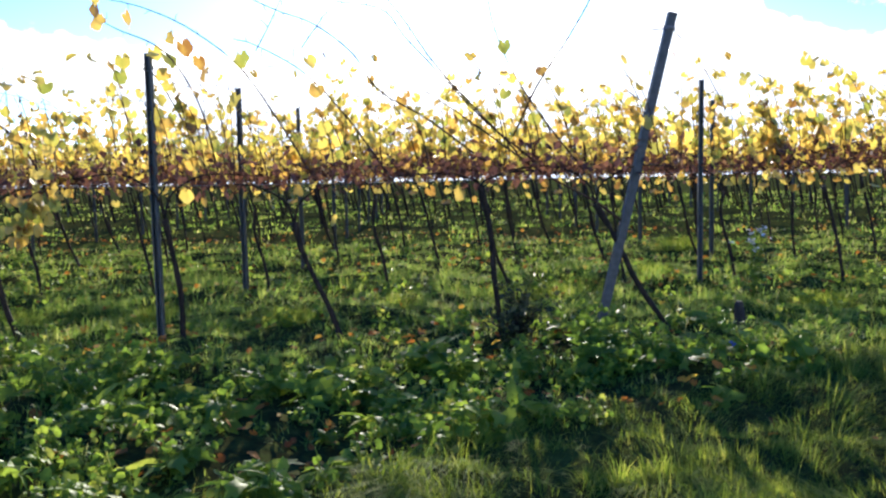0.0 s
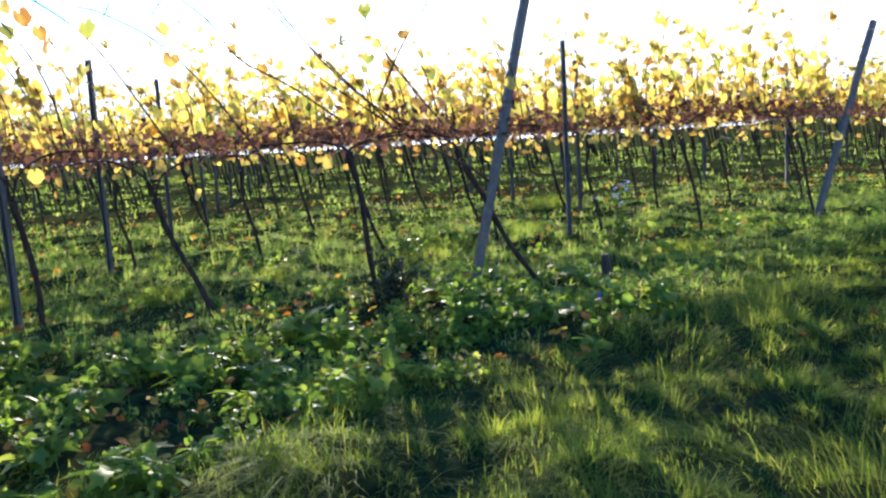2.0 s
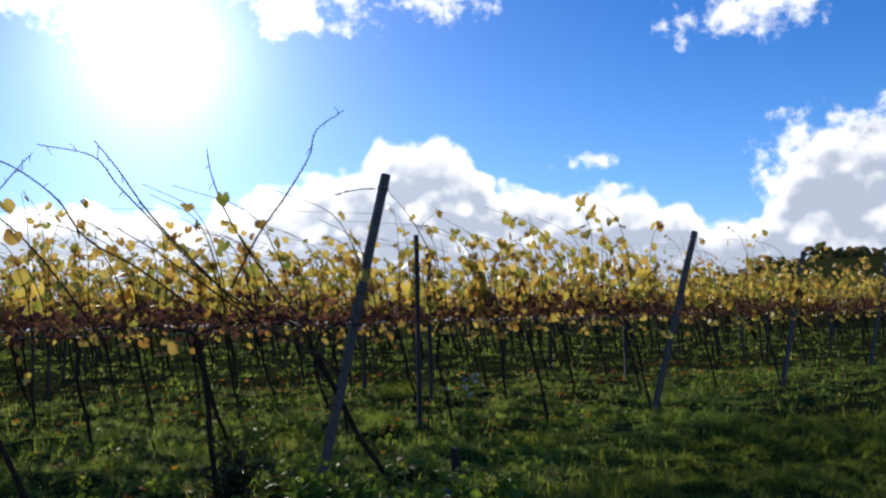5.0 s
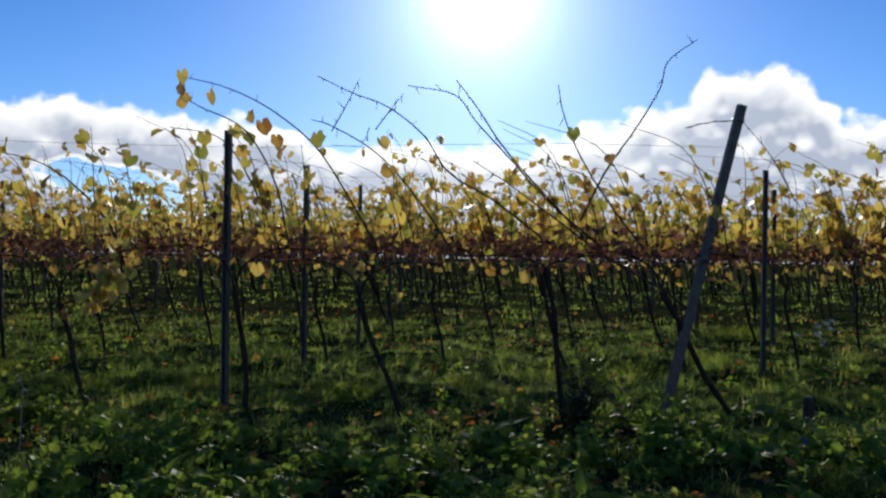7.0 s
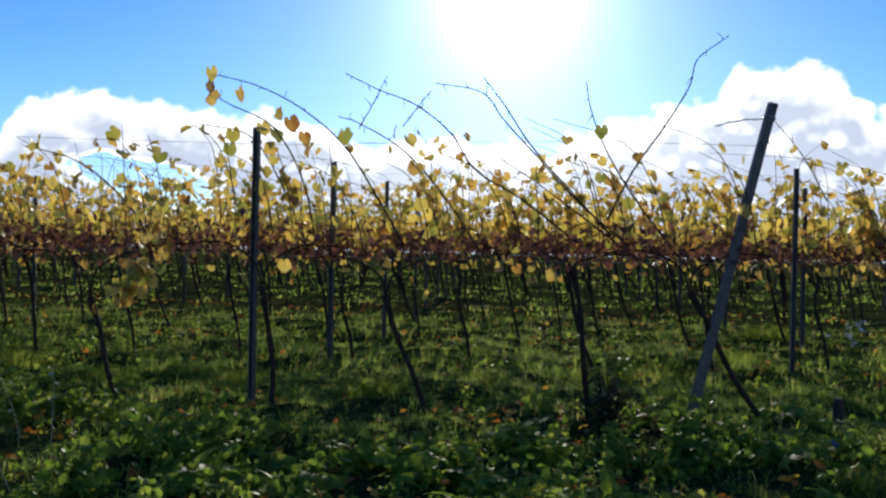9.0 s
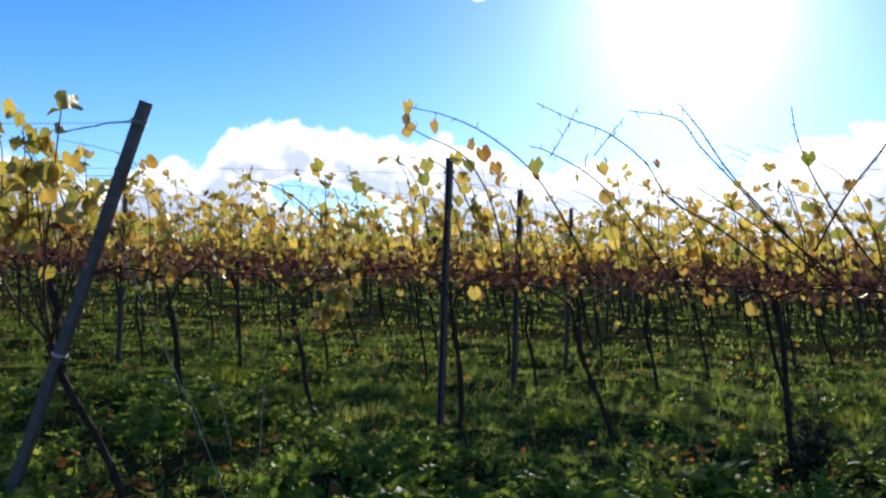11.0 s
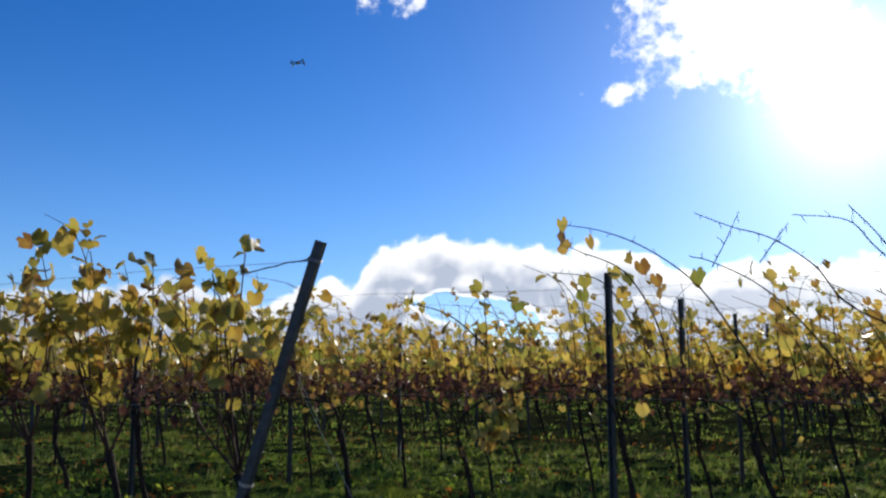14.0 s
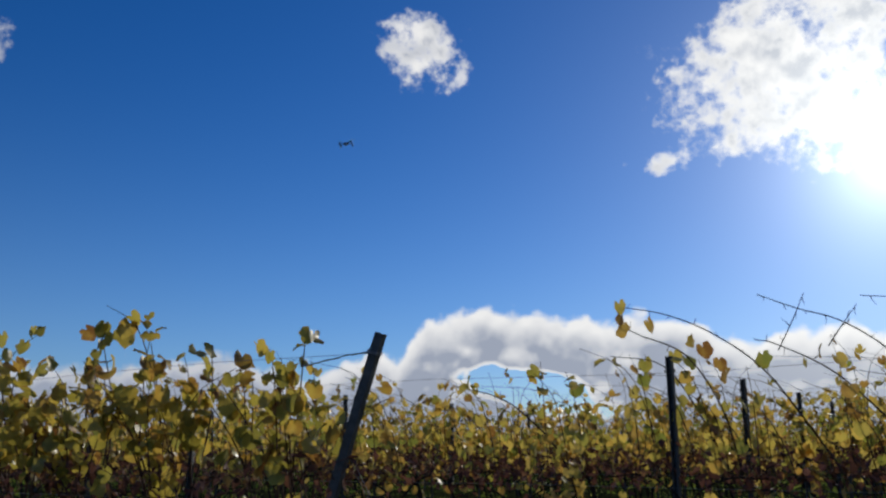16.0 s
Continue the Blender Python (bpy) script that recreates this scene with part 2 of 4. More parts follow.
wood_mat, tree, shader = material("weathered_wood", 0.85)
p = coords(tree)
grain = noise_of(tree, p, 22, 6, 0.7)
tree.links.new(ramp_of(tree, grain, [(0.3, (0.012, 0.009, 0.007)), (0.7, (0.04, 0.03, 0.022))]), shader.inputs["Base Color"])
bumped(tree, shader, grain, 0.7, 0.006)

wire_mat, tree, shader = material("wire", 0.4, 0.8)
tree.links.new(ramp_of(tree, noise_of(tree, coords(tree), 12, 3), [(0.3, (0.20, 0.20, 0.20)), (0.7, (0.40, 0.40, 0.40))]), shader.inputs["Base Color"])


def plain(name, colour, roughness=0.5, metallic=0.0, vary=0.25):
    m, tree, shader = material(name, roughness, metallic)
    n = noise_of(tree, coords(tree), 25, 5)
    dark = tuple(c * (1 - vary) for c in colour)
    tree.links.new(blend(tree, n, dark, colour), shader.inputs["Base Color"])
    return m


black_plastic = plain("black_plastic", (0.02, 0.02, 0.022), 0.35)
green_plastic = plain("green_plastic", (0.03, 0.55, 0.12), 0.35)
white_plastic = plain("white_plastic", (0.7, 0.7, 0.72), 0.35)
petal_mat = plain("white_petal", (0.8, 0.8, 0.78), 0.6)
blue_mat = plain("blue_film", (0.04, 0.07, 0.5), 0.4)
cord_mat = plain("pale_cord", (0.5, 0.48, 0.43), 0.8)

# ---- mesh helpers ----
rng = np.random.default_rng(7)


def mesh_of(name, V, F, mat, smooth=True):
    V, F = np.asarray(V, np.float32), np.asarray(F, np.int32)
    me = bpy.data.meshes.new(name)
    me.vertices.add(len(V))
    me.vertices.foreach_set("co", V.ravel())
    me.loops.add(F.size)
    me.loops.foreach_set("vertex_index", F.ravel())
    me.polygons.add(len(F))
    me.polygons.foreach_set("loop_start", np.arange(len(F), dtype=np.int32) * F.shape[1])
    me.polygons.foreach_set("use_smooth", np.full(len(F), smooth))
    me.materials.append(mat)
    me.update(calc_edges=True)
    me.validate()
    return me


def join(pieces):
    V, F, base = [], [], 0
    for v, f in pieces:
        V.append(v)
        F.append(np.asarray(f) + base)
        base += len(v)
    return np.concatenate(V), np.concatenate(F)


def turns(yaw, pitch, roll):
    """Stacks of rotations: roll about x, then pitch about y, then yaw about z."""
    cy, sy, cp, sp, cr, sr = np.cos(yaw), np.sin(yaw), np.cos(pitch), np.sin(pitch), np.cos(roll), np.sin(roll)
    return np.stack([np.stack([cy * cp, cy * sp * sr - sy * cr, cy * sp * cr + sy * sr], -1),
                     np.stack([sy * cp, sy * sp * sr + cy * cr, sy * sp * cr - cy * sr], -1),
                     np.stack([-sp, cp * sr, cp * cr], -1)], -2)


def scatter(template, places, rot, size):
    """Copies of a template (verts, tris) at places, as one pair of arrays."""
    v, f = template
    n = len(places)
    V = np.einsum("nij,vj->nvi", rot, v) * np.asarray(size).reshape(-1, 1, 1) + places[:, None]
    F = f[None] + (np.arange(n) * len(v))[:, None, None]
    return V.reshape(-1, 3), F.reshape(-1, f.shape[1])


def glide(points, steps):
    """A smooth line through the points."""
    P = np.asarray(points, float)
    P = np.vstack([2 * P[0] - P[1], P, 2 * P[-1] - P[-2]])
    out = []
    for i in range(1, len(P) - 2):
        for s in np.linspace(0, 1, steps, endpoint=False):
            a, b, c, d = P[i - 1:i + 3]
            out.append(0.5 * (2 * b + (c - a) * s + (2 * a - 5 * b + 4 * c - d) * s * s + (3 * b - a - 3 * c + d) * s ** 3))
    out.append(P[-2])
    return np.array(out)


def tube(line, radii, sides=6, knobs=0.0):
    """A tapered, closed tube of triangles along a line."""
    line = np.asarray(line, float)
    radii = np.broadcast_to(np.asarray(radii, float), (len(line),))
    along = np.gradient(line, axis=0)
    along /= np.linalg.norm(along, axis=1)[:, None] + 1e-9
    ref = np.where(np.abs(along[:, 1:2]) > 0.9, np.array([[1.0, 0, 0]]), np.array([[0, 1.0, 0]]))
    u = np.cross(along, ref)
    u /= np.linalg.norm(u, axis=1)[:, None]
    w = np.cross(along, u)
    ang = np.arange(sides) * 2 * np.pi / sides
    wob = 1 + knobs * rng.uniform(-1, 1, (len(line), sides))
    V = line[:, None] + (radii[:, None] * wob)[..., None] * (np.cos(ang)[None, :, None] * u[:, None] + np.sin(ang)[None, :, None] * w[:, None])
    V = np.concatenate([V.reshape(-1, 3), line[:1], line[-1:]])
    F = []
    for i in range(len(line) - 1):
        for k in range(sides):
            a, b = i * sides + k, i * sides + (k + 1) % sides
            F += [(a, b, b + sides), (a, b + sides, a + sides)]
    e, last = len(V) - 2, (len(line) - 1) * sides
    for k in range(sides):
        F += [(e, (k + 1) % sides, k), (e + 1, last + k, last + (k + 1) % sides)]
    return V, np.array(F)


def wound(V, F):
    """The triangles of a nearly flat leaf, all facing the same way."""
    F = np.array(F)
    a, b, c = V[F[:, 0], :2], V[F[:, 1], :2], V[F[:, 2], :2]
    back = (b - a)[:, 0] * (c - a)[:, 1] - (b - a)[:, 1] * (c - a)[:, 0] < 0
    F[back] = F[back][:, ::-1]
    return F


def vine_leaf(seed, cup=0.25, curl=0.3):
    """A lobed leaf about 1 across, with its stalk at the origin and its blade along +x, folded, curled and ruffled."""
    r = np.random.default_rng(seed)
    ang = np.linspace(-2.85, 2.85, 15)
    lobes = np.array([0.48, 0.58, 0.55, 0.58, 0.62, 0.57, 0.60, 0.68, 0.60, 0.57, 0.62, 0.58, 0.55, 0.58, 0.48]) * r.uniform(0.93, 1.08, 15)
    ruffle = r.uniform(-0.10, 0.10, 15) + 0.05 * np.sin(np.arange(15) * np.pi)
    rim = np.stack([0.2 + lobes * np.cos(ang), lobes * np.sin(ang) * 0.95, ruffle], -1)
    mid = np.array([[0.0, 0, 0], [0.2, 0, 0.02], [0.52, 0, 0.0], [0.28, 0.26, 0.03], [0.28, -0.26, 0.03]])
    V = np.vstack([rim, mid])
    V[:, 2] += 0.5 * cup * np.abs(V[:, 1]) ** 1.3 - 0.6 * curl * V[:, 0] * np.abs(V[:, 0]) + r.normal(0, 0.02, len(V))
    skew = r.normal(0, 0.35)
    V[:, 2] += skew * V[:, 1] * V[:, 0]
    C, M, T, A, B = 15, 16, 17, 18, 19
    F = [(C, 14, A), (C, A, M), (C, M, B), (C, B, 0), (M, A, T), (M, T, B)]
    for i in range(14):
        F.append((B if i < 5 else T if i < 9 else A, i, i + 1))
    F += [(B, 5, T), (T, 9, A)]
    return V, wound(V, F)


def ruffled_leaf(seed, long=1.0, teeth=0.12):
    """A soft, scalloped weed leaf along +x, puckered between its veins."""
    r = np.random.default_rng(seed)
    n = 12
    ang = np.linspace(-2.7, 2.7, n)
    rad = 0.5 * (1 + teeth * np.where(np.arange(n) % 2, 1, -1)) * r.uniform(0.88, 1.1, n)
    ring = lambda k, z: np.stack([0.48 + k * rad * np.cos(ang) * long, k * rad * np.sin(ang), z], -1)
    pucker = 0.07 * np.sin(ang * r.uniform(1.5, 3.0) + r.uniform(0, 6.28)) + r.normal(0, 0.03, n)
    V = np.vstack([ring(1.0, pucker), ring(0.55, pucker * 0.4)[::2], [[0.0, 0, 0], [0.42, 0, 0]]])
    fold, droop = r.uniform(0.05, 0.4), r.uniform(0.1, 0.6)
    V[:, 2] += fold * np.abs(V[:, 1]) - droop * V[:, 0] ** 2 + r.normal(0, 0.25) * V[:, 0] * V[:, 1]
    F = []
    for k in range(6):
        a, inner = 2 * k, n + k
        F.append((inner, a, a + 1))
        if k < 5:
            F += [(inner, a + 1, inner + 1), (inner + 1, a + 1, a + 2), (19, inner, inner + 1)]
    F += [(18, 19, 17), (18, 12, 19), (18, 0, 12), (18, 17, 11)]
    return V, wound(V, F)


def simple_leaf(cup=0.2):
    V = np.array([[0, 0, 0], [0.35, 0.42, cup * 0.5], [0.75, 0.3, cup * 0.3], [1.0, 0, -cup * 0.6], [0.75, -0.3, cup * 0.25], [0.35, -0.42, cup * 0.5], [0.45, 0, 0]], float)
    return V, np.array([(6, 0, 5), (6, 1, 0), (6, 2, 1), (6, 3, 2), (6, 4, 3), (6, 5, 4)])


def thing(name, label, category, place=(0, 0, 0), group="", kind=""):
    ob = new(name)
    ob.location = place
    ob.empty_display_size = 0.1
    return tagged(ob, label, category, group, kind)


def part(name, V, F, mat, parent, label="", smooth=True, kind=""):
    ob = new(name, mesh_of(name, V, F, mat, smooth))
    ob.parent = parent
    return tagged(ob, label, kind=kind)


def box_bm(bm, size, at=(0, 0, 0), bevel=0.0):
    made = bmesh.ops.create_cube(bm, size=1.0, matrix=Matrix.Translation(at) @ Matrix.Diagonal((*size, 1)))
    if bevel:
        edges = {e for v in made["verts"] for e in v.link_edges}
        bmesh.ops.bevel(bm, geom=list(edges), offset=bevel, segments=2, affect="EDGES")


def part_bm(name, bm, mat, parent=None, label="", smooth=False):
    me = bpy.data.meshes.new(name)
    bm.to_mesh(me)
    bm.free()
    me.materials.append(mat)
    for poly in me.polygons:
        poly.use_smooth = smooth
    ob = new(name, me)
    ob.parent = parent
    return tagged(ob, label)


# ---- the lie of the land ----


def headland(x, y):
    """The unploughed strip along the row ends, where the grass is long."""
    return np.clip((np.interp(x, [-9, -3.9, -1.2, -0.5, 0.3, 1.05, 2.0, 3.2, 6, 14], [3.4, 2.35, 2.1, 2.25, 3.2, 3.5, 4.2, 5.2, 6.9, 11.3]) - y) / 0.5 + 0.5, 0, 1)


def weedy(x, y):
    """How far the ground belongs to broad-leaved weeds rather than to grass."""
    edge = np.interp(x, [-9, -4.5, -3.2, -1.2, -0.5, 0.3, 1.05, 2.0, 3.2], [3.6, 2.5, 2.15, 2.1, 2.15, 2.95, 3.2, 3.9, 5.0])
    wave = 0.25 * np.sin(2.3 * x + 1) * np.sin(1.9 * y)
    back = np.interp(x, [-9, -3, -1, 0.5, 1.6, 2.4], [6.6, 5.2, 4.3, 5.1, 5.2, 4.6])
    return np.clip((y - edge + wave) / 0.25, 0, 1) * np.clip((back - y + wave) / 0.35, 0, 1) * np.clip((2.3 - x) / 0.4, 0, 1)


def lattice(x, y, seed):
    """Smooth random hills and hollows, 0 to 1, one metre apart."""
    xi, yi = np.floor(x), np.floor(y)
    u, v = x - xi, y - yi
    u, v = u * u * (3 - 2 * u), v * v * (3 - 2 * v)

    def corner(i, j):
        h = np.sin((xi + i) * 127.1 + (yi + j) * 311.7 + seed * 74.7) * 43758.5453
        return h - np.floor(h)
    return (corner(0, 0) * (1 - u) + corner(1, 0) * u) * (1 - v) + (corner(0, 1) * (1 - u) + corner(1, 1) * u) * v


def cushions(x, y):
    """Rounded grass cushions with sharp creases between them, 0 to 1."""
    wx, wy = x + 0.25 * np.sin(2.1 * y + 0.7 * x), y + 0.2 * np.sin(1.7 * x)
    return 0.5 * np.abs(2 * lattice(wx * 2.6, wy * 2.4, 3) - 1) ** 0.75 + 0.5 * np.abs(2 * lattice(wx * 5.6 + 7, wy * 5.2, 5) - 1) ** 0.8


def land(x, y):
    x, y = np.asarray(x, float), np.asarray(y, float)
    bumps = 0.035 * np.sin(1.7 * x + 0.6 * y) * np.sin(1.1 * y - 0.5 * x) + 0.04 * np.sin(4.6 * x + 1.3 + np.sin(2.1 * y)) * np.sin(4.9 * y + 0.4 + np.sin(1.7 * x))
    near = np.exp(-((x / 40) ** 2 + (y / 40) ** 2))
    mounds = (0.13 + 0.05 * headland(x, y) - 0.05 * weedy(x, y)) * (cushions(x, y) - 0.42) * np.exp(-((x / 15) ** 4 + (y / 14) ** 4))
    fall = -0.0082 * np.maximum(y - 36, 0)
    far = np.hypot(x, y)
    side = np.degrees(np.arctan2(x, np.maximum(y, 1e-3)))
    hill = np.clip((side - 26) / 16, 0, 1) ** 1.5 * np.clip((far - 45) / 170, 0, 1) * 13 * (y > 0)
    return bumps * near + mounds + fall + hill


def axis_steps(fine_from, fine_to, step, out):
    inner = np.arange(fine_from, fine_to + step / 2, step)
    grow = np.cumsum(step * 1.10 ** np.arange(1, 100))
    grow = grow[grow < out]
    return np.concatenate([fine_from - grow[::-1], inner, fine_to + grow])


gx, gy = axis_steps(-7, 7, 0.09, 2400), axis_steps(1, 9, 0.09, 2400)
X, Y = np.meshgrid(gx, gy)
V = np.stack([X, Y, land(X, Y)], -1).reshape(-1, 3)
idx = np.arange(len(V)).reshape(len(gy), len(gx))
F = np.stack([idx[:-1, :-1], idx[:-1, 1:], idx[1:, 1:], idx[1:, :-1]], -1).reshape(-1, 4)
tagged(new("ground", mesh_of("ground", V, F, soil_mat)), "grassy vineyard soil with weeds and fallen leaves", "ground", kind="structure")

# ---- plan of the rows ----
ROW_STEP, ROW_FIRST, VINE_STEP = 2.2, 2.8, 1.015
ROW_Y = [ROW_FIRST + ROW_STEP * i for i in range(17)]
ROW_END = [-3.2, 0.89, 4.62, 8.04] + [8.04 + 3.7 * i for i in range(1, 14)]
END_TOP = [(0.62, 1.77), (0.46, 2.0), (0.59, 1.88), (0.47, 1.85)]

# ---- posts and wires ----


def steel_profile(height, width, depth, wall=0.004):
    """An open C of folded steel with turned-in lips, as tall as height, with a notched top."""
    w, d, lip = width / 2, depth / 2, width * 0.22
    outer = [(-w + lip, -d), (-w, -d), (-w, d), (w, d), (w, -d), (w - lip, -d)]
    inner = [(-w + lip, -d + wall), (-w + wall, -d + wall), (-w + wall, d - wall), (w - wall, d - wall), (w - wall, -d + wall), (w - lip, -d + wall)]
    ring = outer + inner[::-1]
    levels = np.linspace(-0.12, height, 14)
    V = np.array([(x, y, z) for z in levels for x, y in ring])
    V[:, 0] += 0.002 * np.sin(V[:, 2] * 5.1)
    n = len(ring)
    F = []
    for i in range(len(levels) - 1):
        for k in range(n):
            a, b = i * n + k, i * n + (k + 1) % n
            F += [(a, b, b + n), (a, b + n, a + n)]
    top_base = (len(levels) - 1) * n
    for k in range(5):
        a, b, c, e = top_base + k, top_base + k + 1, top_base + n - 2 - k, top_base + n - 1 - k
        F += [(a, b, c), (a, c, e)]
    return V, np.array(F)


def hook(z, side):
    """A small tongue bent out of the post's edge, which holds a wire."""
    bm = bmesh.new()
    box_bm(bm, (0.018, 0.012, 0.004), (side * 0.026, 0, z))
    box_bm(bm, (0.004, 0.012, 0.018), (side * 0.034, 0, z + 0.007))
    return bm


def line_post():
    post = thing("trellis_post", "upright galvanised steel trellis post among the vines", "post", group="line posts of the trellis")
    part("profile", *steel_profile(1.82, 0.040, 0.034), steel_mat, post, smooth=False)
    for z in (1.2, 1.5, 1.72):
        part_bm("hook", hook(z, 1), steel_mat, post)
        part_bm("hook", hook(z, -1), steel_mat, post)
    return post


POSTS = {1: [-6.0, -1.85], 2: [-6.0, -1.82, 2.2], 3: [-5.9, -1.67, 3.0], 4: [-5.8, -1.57, 2.7, 6.9], 0: [-7.4]}
first = line_post()
placed = False
for i, y in enumerate(ROW_Y):
    if i > 10:
        break
    xs = POSTS.get(i, []) + [x for x in np.arange(-10.1, -60, -4.15) if x > -1.5 * y - 8]
    if i > 4:
        xs += [x for x in np.arange(-5.8, ROW_END[i] - 2.5, 4.15)]
    for x in xs:
        known = x in POSTS.get(i, [])
        lean = pose(x, y, 0.0, rng.uniform(-1.2, 1.2) * (not known), rng.uniform(-1.0, 1.0) * (not known), rng.uniform(-25, 25))
        if not placed:
            first.matrix_basis, placed = lean, True
        else:
            copy_thing(first, lean)


def end_post(i):
    x, y = ROW_END[i], ROW_Y[i]
    dx, top = END_TOP[i] if i < 4 else (0.5, 1.88)
    post = thing("end_post", "leaning grey steel end post of a vine row", "post", group="end posts of the rows")
    length = math.hypot(dx, top)
    m = pose(x, y, 0.0, 0, math.degrees(math.atan2(dx, top)), 0) @ Matrix.Rotation(math.pi + 0.12, 4, "Z")
    post.matrix_basis = m
    part("profile", *steel_profile(length, 0.052 if i else 0.043, 0.042), steel_mat, post, smooth=False)
    for z in (1.2, 1.55, length - 0.1):
        part_bm("hook", hook(z, 1), steel_mat, post)
    ring = [(0.036 * math.cos(a) * (1 + 0.1 * math.sin(3 * a)), 0.034 * math.sin(a), length - 0.1 + 0.006 * a / 6.28) for a in np.linspace(0, 18.8, 40)]
    part("wire_loop", *tube(ring, 0.0022, 5), wire_mat, post)
    if i == 0:
        ring = [(0.033 * math.cos(a), 0.036 * math.sin(a), 0.69 + 0.004 * a / 6.28) for a in np.linspace(0, 25, 50)]
        part("tie_cord", *tube(ring, 0.0018, 5), cord_mat, post, "pale cord tied round post and vine")
    return post


for i in range(11):
    end_post(i)


def wire(i, z, sag):
    y, x1 = ROW_Y[i], ROW_END[i]
    dx, top = END_TOP[i] if i < 4 else (0.5, 1.88)
    right = x1 + dx * z / top
    left = -1.5 * y - 12
    n = int((right - left) / 1.0) + 2
    xs = np.linspace(left, right, n)
    line = np.stack([xs, np.full(n, y) + rng.uniform(-0.01, 0.01, n), z + sag * np.sin(np.abs((xs - right) / 4.15) * np.pi * 2) - 0.01 + rng.uniform(-0.006, 0.006, n)], -1)
    line[-1] = (right, y, z)
    V, F = tube(line, 0.0013, 4)
    tagged(new("trellis_wire", mesh_of("trellis_wire", V, F, wire_mat)), "thin steel trellis wire strung along the vine row", "wire", group="wires of the trellis")


for i in range(6):
    for z, sag in ((1.02, 0.0), (1.45, 0.012), (1.68 if i == 0 else 1.74, 0.022)):
        wire(i, z, sag)

# Twisted loose ends of wire at the tops of the first two end posts.
for i in (0, 1):
    x, y = ROW_END[i] + END_TOP[i][0] * 0.95, ROW_Y[i]
    z = END_TOP[i][1] * 0.95
    line = glide([(x, y - 0.03, z), (x - 0.12, y - 0.035, z - 0.005), (x - 0.22, y - 0.03, z - 0.02), (x - 0.32 - 0.1 * (1 - i), y - 0.02, z - 0.045)], 6)
    V, F = join([tube(line, 0.003, 5), tube(line + np.array([0, 0.01, 0.006]) * np.sin(np.linspace(0, 19, len(line)))[:, None], 0.0025, 5)])
    tagged(new("wire_end", mesh_of("wire_end", V, F, wire_mat)), "twisted end of a trellis wire at a leaning post", "wire")

# The slack stay from the first end post to the ground.
line = glide([(-2.80, 2.83, 1.28), (-2.73, 2.84, 1.14), (-2.61, 2.85, 0.93), (-2.48, 2.87, 0.70), (-2.33, 2.9, 0.40), (-2.15, 2.93, 0.0)], 4)
V, F = join([tube(line, 0.0013, 5), tube(line[:9] + np.array([0.012, 0, 0.01]), 0.0012, 5)])
tagged(new("stay_cord", mesh_of("stay_cord", V, F, cord_mat)), "pale slack cord running from end post down to ground", "cord")

# ---- vines ----
LEAVES = [vine_leaf(s, c, k) for s, c, k in ((1, 0.3, 0.3), (2, 0.7, 0.5), (3, -0.4, 0.25), (4, 1.0, 0.15), (5, 0.2, 0.7), (6, -0.7, 0.5), (7, 0.5, -0.2))]
LEAF_MESHES = [mesh_of("leaf", *leaf, vine_leaf_single_mat) for leaf in LEAVES]
OCHRE_MESHES = [mesh_of("leaf", *leaf, ochre_leaf_mat) for leaf in LEAVES]
SMALL_LEAF = simple_leaf()


def plain_leaf(seed):
    """A vine leaf for the rows further off: a cupped, uneven blade with a notch at its stalk."""
    r = np.random.default_rng(seed)
    ang = np.linspace(-2.8, 2.8, 9)
    rad = 0.58 * r.uniform(0.82, 1.12, 9)
    rim = np.stack([0.2 + rad * np.cos(ang), rad * np.sin(ang), 0.25 * r.uniform(-1, 1) * rad * np.abs(np.sin(ang)) - 0.2 * r.uniform(-0.5, 1.5) * np.cos(ang) + r.normal(0, 0.04, 9)], -1)
    V = np.vstack([rim, [[0.15, 0, 0]]])
    return V, wound(V, [(9, i, i + 1) for i in range(8)])


PLAIN_LEAVES = [plain_leaf(k) for k in range(7)]
# A shrivelled leaf, rolled up along its rib.
CRISP_LEAF = (np.array([[0, 0, 0], [0.4, 0.36, 0.2], [0.5, 0, -0.05], [0.45, -0.33, 0.25], [1.0, 0.05, 0.1]], float), np.array([(0, 2, 1), (0, 3, 2), (2, 4, 1), (2, 3, 4)]))


def hung(n, r):
    """Turns of leaves that hang from their stalks, facing all round."""
    return turns(r.uniform(0, 2 * np.pi, n), r.normal(0.75, 0.5, n), r.normal(0, 0.6, n))


def cane_lines(r, head, count, reach, lift, lean=-0.35, wide=0.5):
    """Bare shoots that rise from the cordon and bend over."""
    lines = []
    for _ in range(count):
        x0 = head[0] + r.uniform(-wide, wide)
        z0 = head[2] + r.uniform(0.02, 0.14) * (wide / 0.5)
        h = r.uniform(*reach)
        bend = lean + r.normal(0, 0.32 if wide > 0.3 else 0.5)
        y0, dy = head[1] + r.normal(0, 0.03), r.normal(0, 0.10)
        p1 = (x0 + bend * 0.15 * h, y0 + dy * 0.3, z0 + 0.4 * h)
        p2 = (x0 + bend * 0.5 * h, y0 + dy * 0.7, z0 + 0.8 * h)
        p3 = (x0 + bend * (1.1 + lift) * h, y0 + dy * 1.2, z0 + (1.05 - 0.3 * lift * abs(bend)) * h)
        lines.append(glide([(x0, y0, z0), p1, p2, p3], 4))
    return lines


